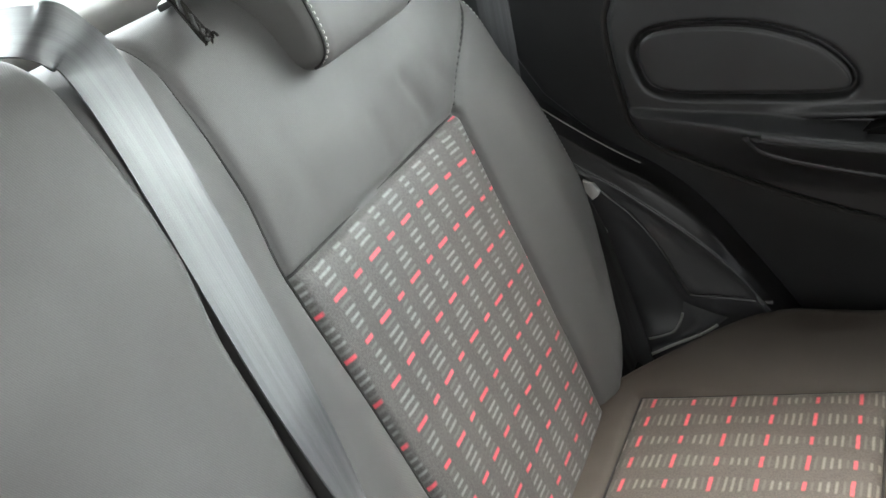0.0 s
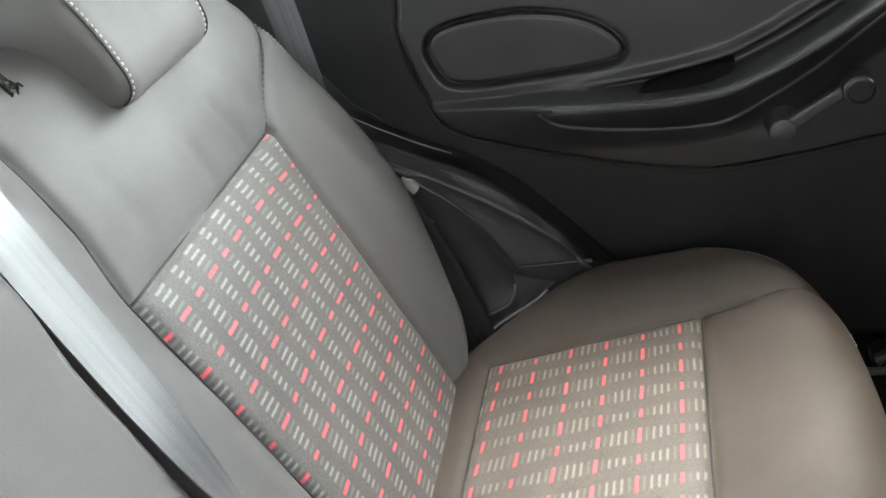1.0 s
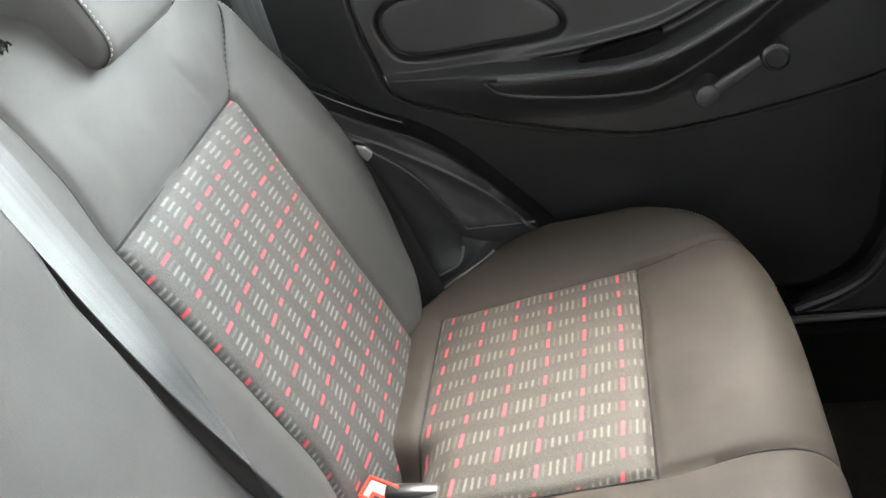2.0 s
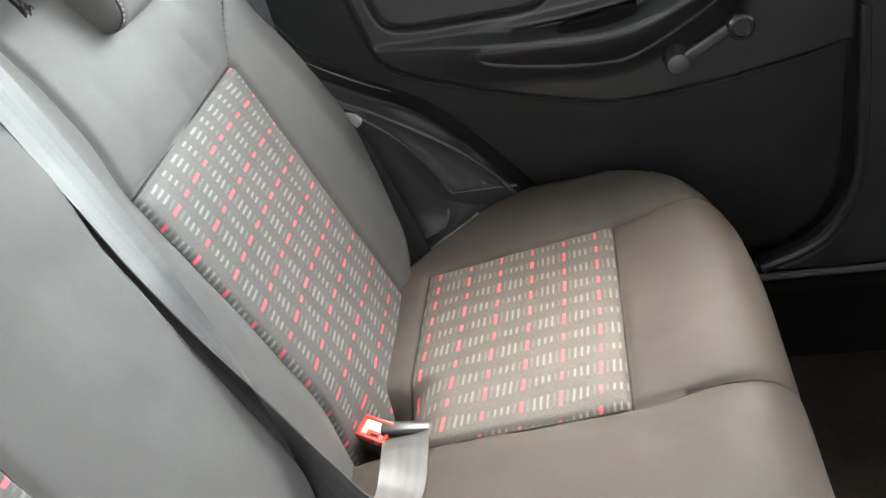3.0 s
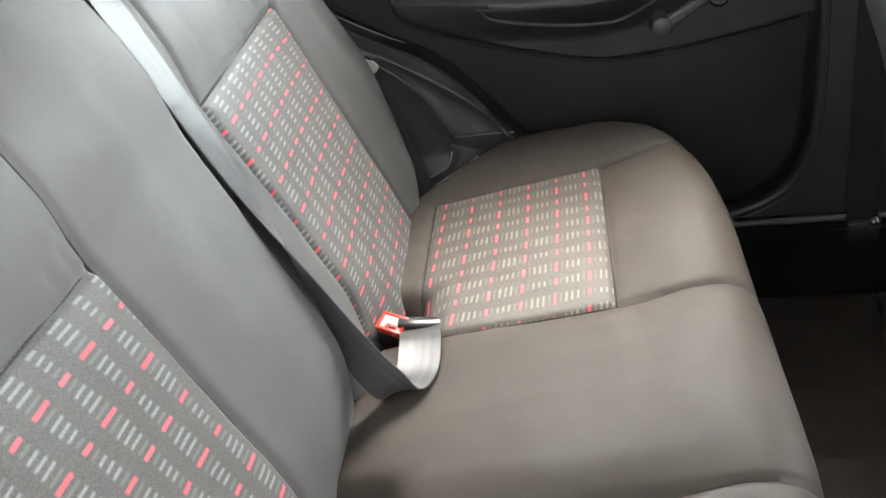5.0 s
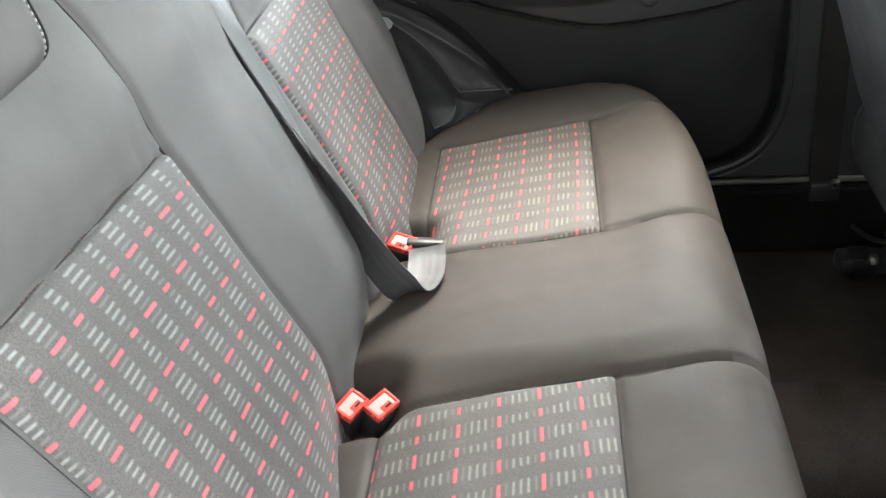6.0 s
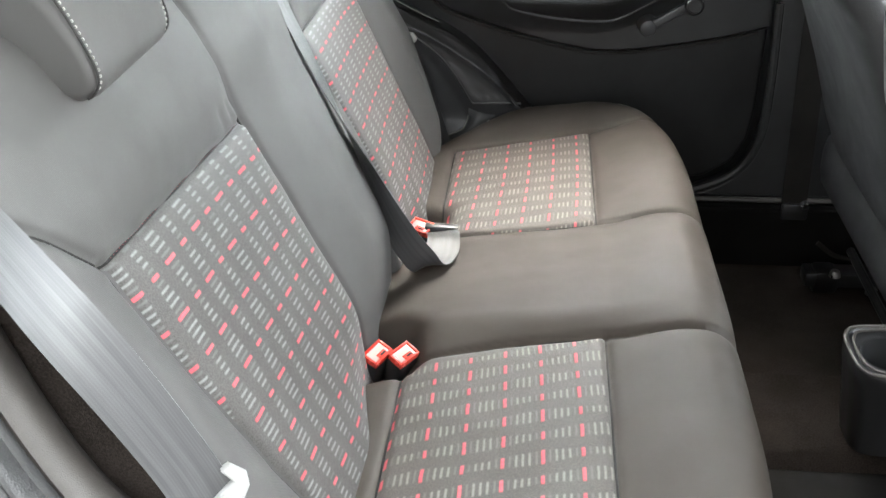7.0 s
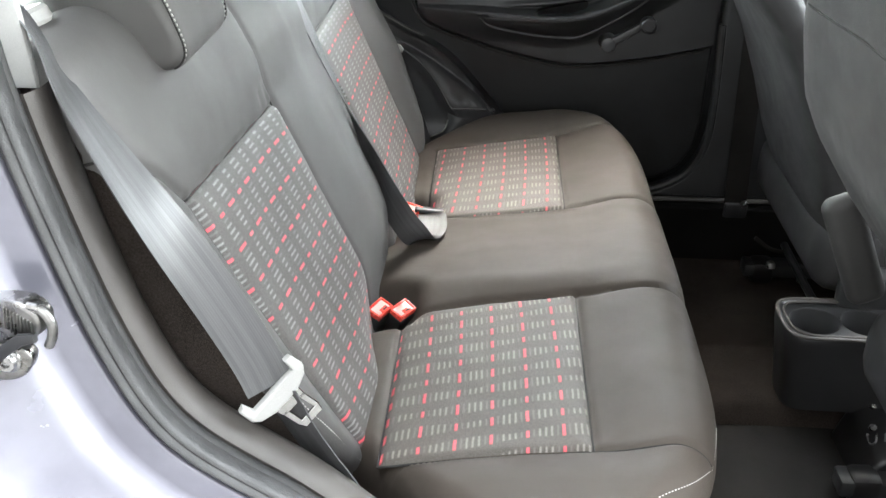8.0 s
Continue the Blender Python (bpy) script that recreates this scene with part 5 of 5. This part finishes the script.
def striker():
    """Latch catch on the painted door post: ribbed block, hooked fork, bolted foot."""
    s = thing("door_latch", "zinc steel door latch bolted to the painted body", "door latch", at=(-0.500, -0.712, 0.64))
    turn = pose(0, 0, 0, 0, -6, -14)
    body = spline([(-0.030, 0.022), (0.000, 0.026), (0.018, 0.022), (0.026, 0.010), (0.020, -0.004), (0.002, -0.012), (-0.022, -0.016), (-0.036, -0.006)], 40, True)
    part("block", placed(slab_bm([tuple(p) for p in body], "y", -0.016, 0.006, 0.004, 3), turn), STEEL, s)
    for k in range(9):
        part("rib", placed(box_bm((0.0014, 0.0028, 0.022), 0.0006, 1, (-0.008 + 0.0031 * k, -0.0165, 0.010 - 0.0008 * k)), turn @ pose(0, 0, 0, 0, 14, 0)), STEEL, s)
    part("fork", tube_bm([(0.010, -0.014, 0.022), (0.022, -0.016, 0.020), (0.029, -0.018, 0.010), (0.028, -0.018, -0.002), (0.023, -0.017, -0.012)], 0.0042, 40, 10, up=(0, 1, 0)), STEEL, s)
    part("lever", placed(slab_bm([(-0.040, -0.034), (-0.030, -0.036), (0.012, -0.008), (0.026, -0.004), (0.026, 0.003), (0.008, 0.001), (-0.036, -0.026)], "y", -0.026, -0.020, 0.0015, 2), turn), BLACK, s)
    plate = part("side_plate", placed(slab_bm([(-0.044, 0.010), (-0.028, 0.014), (-0.026, -0.024), (-0.042, -0.030)], "y", -0.020, -0.014, 0.0015, 2), turn), CHROME, s, "bright worn plate")
    foot = spline([(-0.036, -0.020), (-0.010, -0.020), (0.002, -0.030), (-0.004, -0.046), (-0.020, -0.054), (-0.038, -0.050)], 30, True)
    foot_ob = part("foot", slab_bm([tuple(p) for p in foot], "y", -0.010, 0.006, 0.003, 3), STEEL, s)
    part("bolt", placed(lathe_bm([(0, 0.003), (0.0035, 0.003), (0.0042, 0.006), (0.0075, 0.006), (0.0090, 0.003), (0.0115, 0.002), (0.012, 0.0), (0, 0)], 20), pose(-0.018, -0.010, -0.033, 90)), CHROME, foot_ob)
    part("screw", placed(lathe_bm([(0, 0.004), (0.0032, 0.004), (0.0045, 0.002), (0.005, 0.0), (0, 0)], 14), turn @ pose(-0.016, -0.016, 0.004, 90)), STEEL, s)


striker()


def rear_end():
    """Parcel shelf, tailgate and its window behind the seat backs."""
    tagged(part("parcel_shelf", box_bm((0.325, 1.16, 0.036), 0.016, 5, (-0.782, 0, 0.787)), LINER), "pale grey parcel shelf behind the seat backs", "parcel shelf", kind="structure")
    tagged(part("wall_rear", box_bm((0.04, 1.3, 0.93), 0.01, 2, (-0.97, 0, 0.485)), BLACK), "dark tailgate behind the boot", "wall", kind="structure")
    pane = tagged(part("window_1", placed(box_bm((0.004, 1.1, 0.32), 0, 1), pose(-0.93, 0, 1.08, 0, 15, 0)), GLASS), "clear tailgate window glass", "window", kind="structure")
    pane.visible_shadow = False
    tagged(part("wall_front", box_bm((0.45, 1.36, 0.86), 0.06, 3, (1.47, 0, 0.44)), BLACK), "plain dark dashboard wall closing the cabin", "wall", kind="structure")


rear_end()


def shelf_knob():
    k = thing("release_knob", "pale grey seat release knob on the seat back's top corner", "knob", at=(-0.555, -0.507, 0.820))
    part("cap", placed(lathe_bm([(0, 0.010), (0.018, 0.009), (0.022, 0.005), (0.023, -0.004), (0.020, -0.008), (0, -0.008)], 32), pose(0, 0, 0.012, 0, -18, 0)), IVORY, k)
    part("stem", lathe_bm([(0, 0.006), (0.009, 0.006), (0.010, -0.03), (0, -0.03)], 16), GREYTRIM, k)


shelf_knob()


def seat_catch():
    c = thing("seat_catch", "pale grey plastic catch on the seat back's top edge", "catch", at=(-0.514, 0.226, 0.829))
    part("cap", placed(box_bm((0.024, 0.036, 0.012), 0.005, 4), pose(0, 0, 0.002, 0, -20, 24)), IVORY, c)
    part("base", placed(box_bm((0.030, 0.042, 0.006), 0.002, 2), pose(-0.002, 0, -0.006, 0, -20, 24)), BLACK, c)


seat_catch()


def strap():
    """Short black frayed tape that lies over the seat back's top edge."""
    p = thing("pull_strap", "short black frayed strap lying over the seat back", "strap", at=tuple(on_back(0.51, 0.18, 0.012)))
    inv = Matrix.Translation(tuple(-np.array(on_back(0.51, 0.18, 0.012))))
    rng = random.Random(4)
    path = [(-0.514, 0.206, 0.830), (-0.505, 0.193, 0.837), (-0.495, 0.184, 0.837), (-0.481, 0.178, 0.828), (-0.470, 0.178, 0.813), (-0.471, 0.188, 0.801)]
    part("tape", placed(ribbon_bm(path, [(0.4, 0.9, 0)] * 3 + [(0.2, 0.95, 0.1), (0.1, 0.95, 0.2), (0, 0.9, 0.3)], 0.0085, 0.002, 60, 0.001), inv), STRAP, p)
    for k in (0, 1):
        cord = [(x + 0.003, y - 0.0025 + 0.0016 * math.cos(1.9 * i + k * math.pi), z + 0.001 + 0.0016 * math.sin(1.9 * i + k * math.pi)) for i, (x, y, z) in enumerate(spline(path, 22)[3:])]
        part("strand", placed(tube_bm(cord, 0.0013, 80, 7, up=(0, 1, 0)), inv), (STRAP, RUBBER)[k], p)
    for k in range(18):
        a = np.array(path[5]) * (1 - k / 26) + np.array(path[4]) * (k / 26) + np.array([0.002, rng.uniform(-0.005, 0.005), 0.001])
        e = a + np.array([rng.uniform(-0.001, 0.004), rng.uniform(-0.004, 0.006), -rng.uniform(0.001, 0.005)])
        m = (a + e) / 2 + np.array([0.0015, 0, 0.0015])
        part("thread", placed(tube_bm([tuple(a), tuple(m), tuple(e)], 0.0006, 8, 5, up=(0, 1, 0)), inv), STRAP, p)


strap()
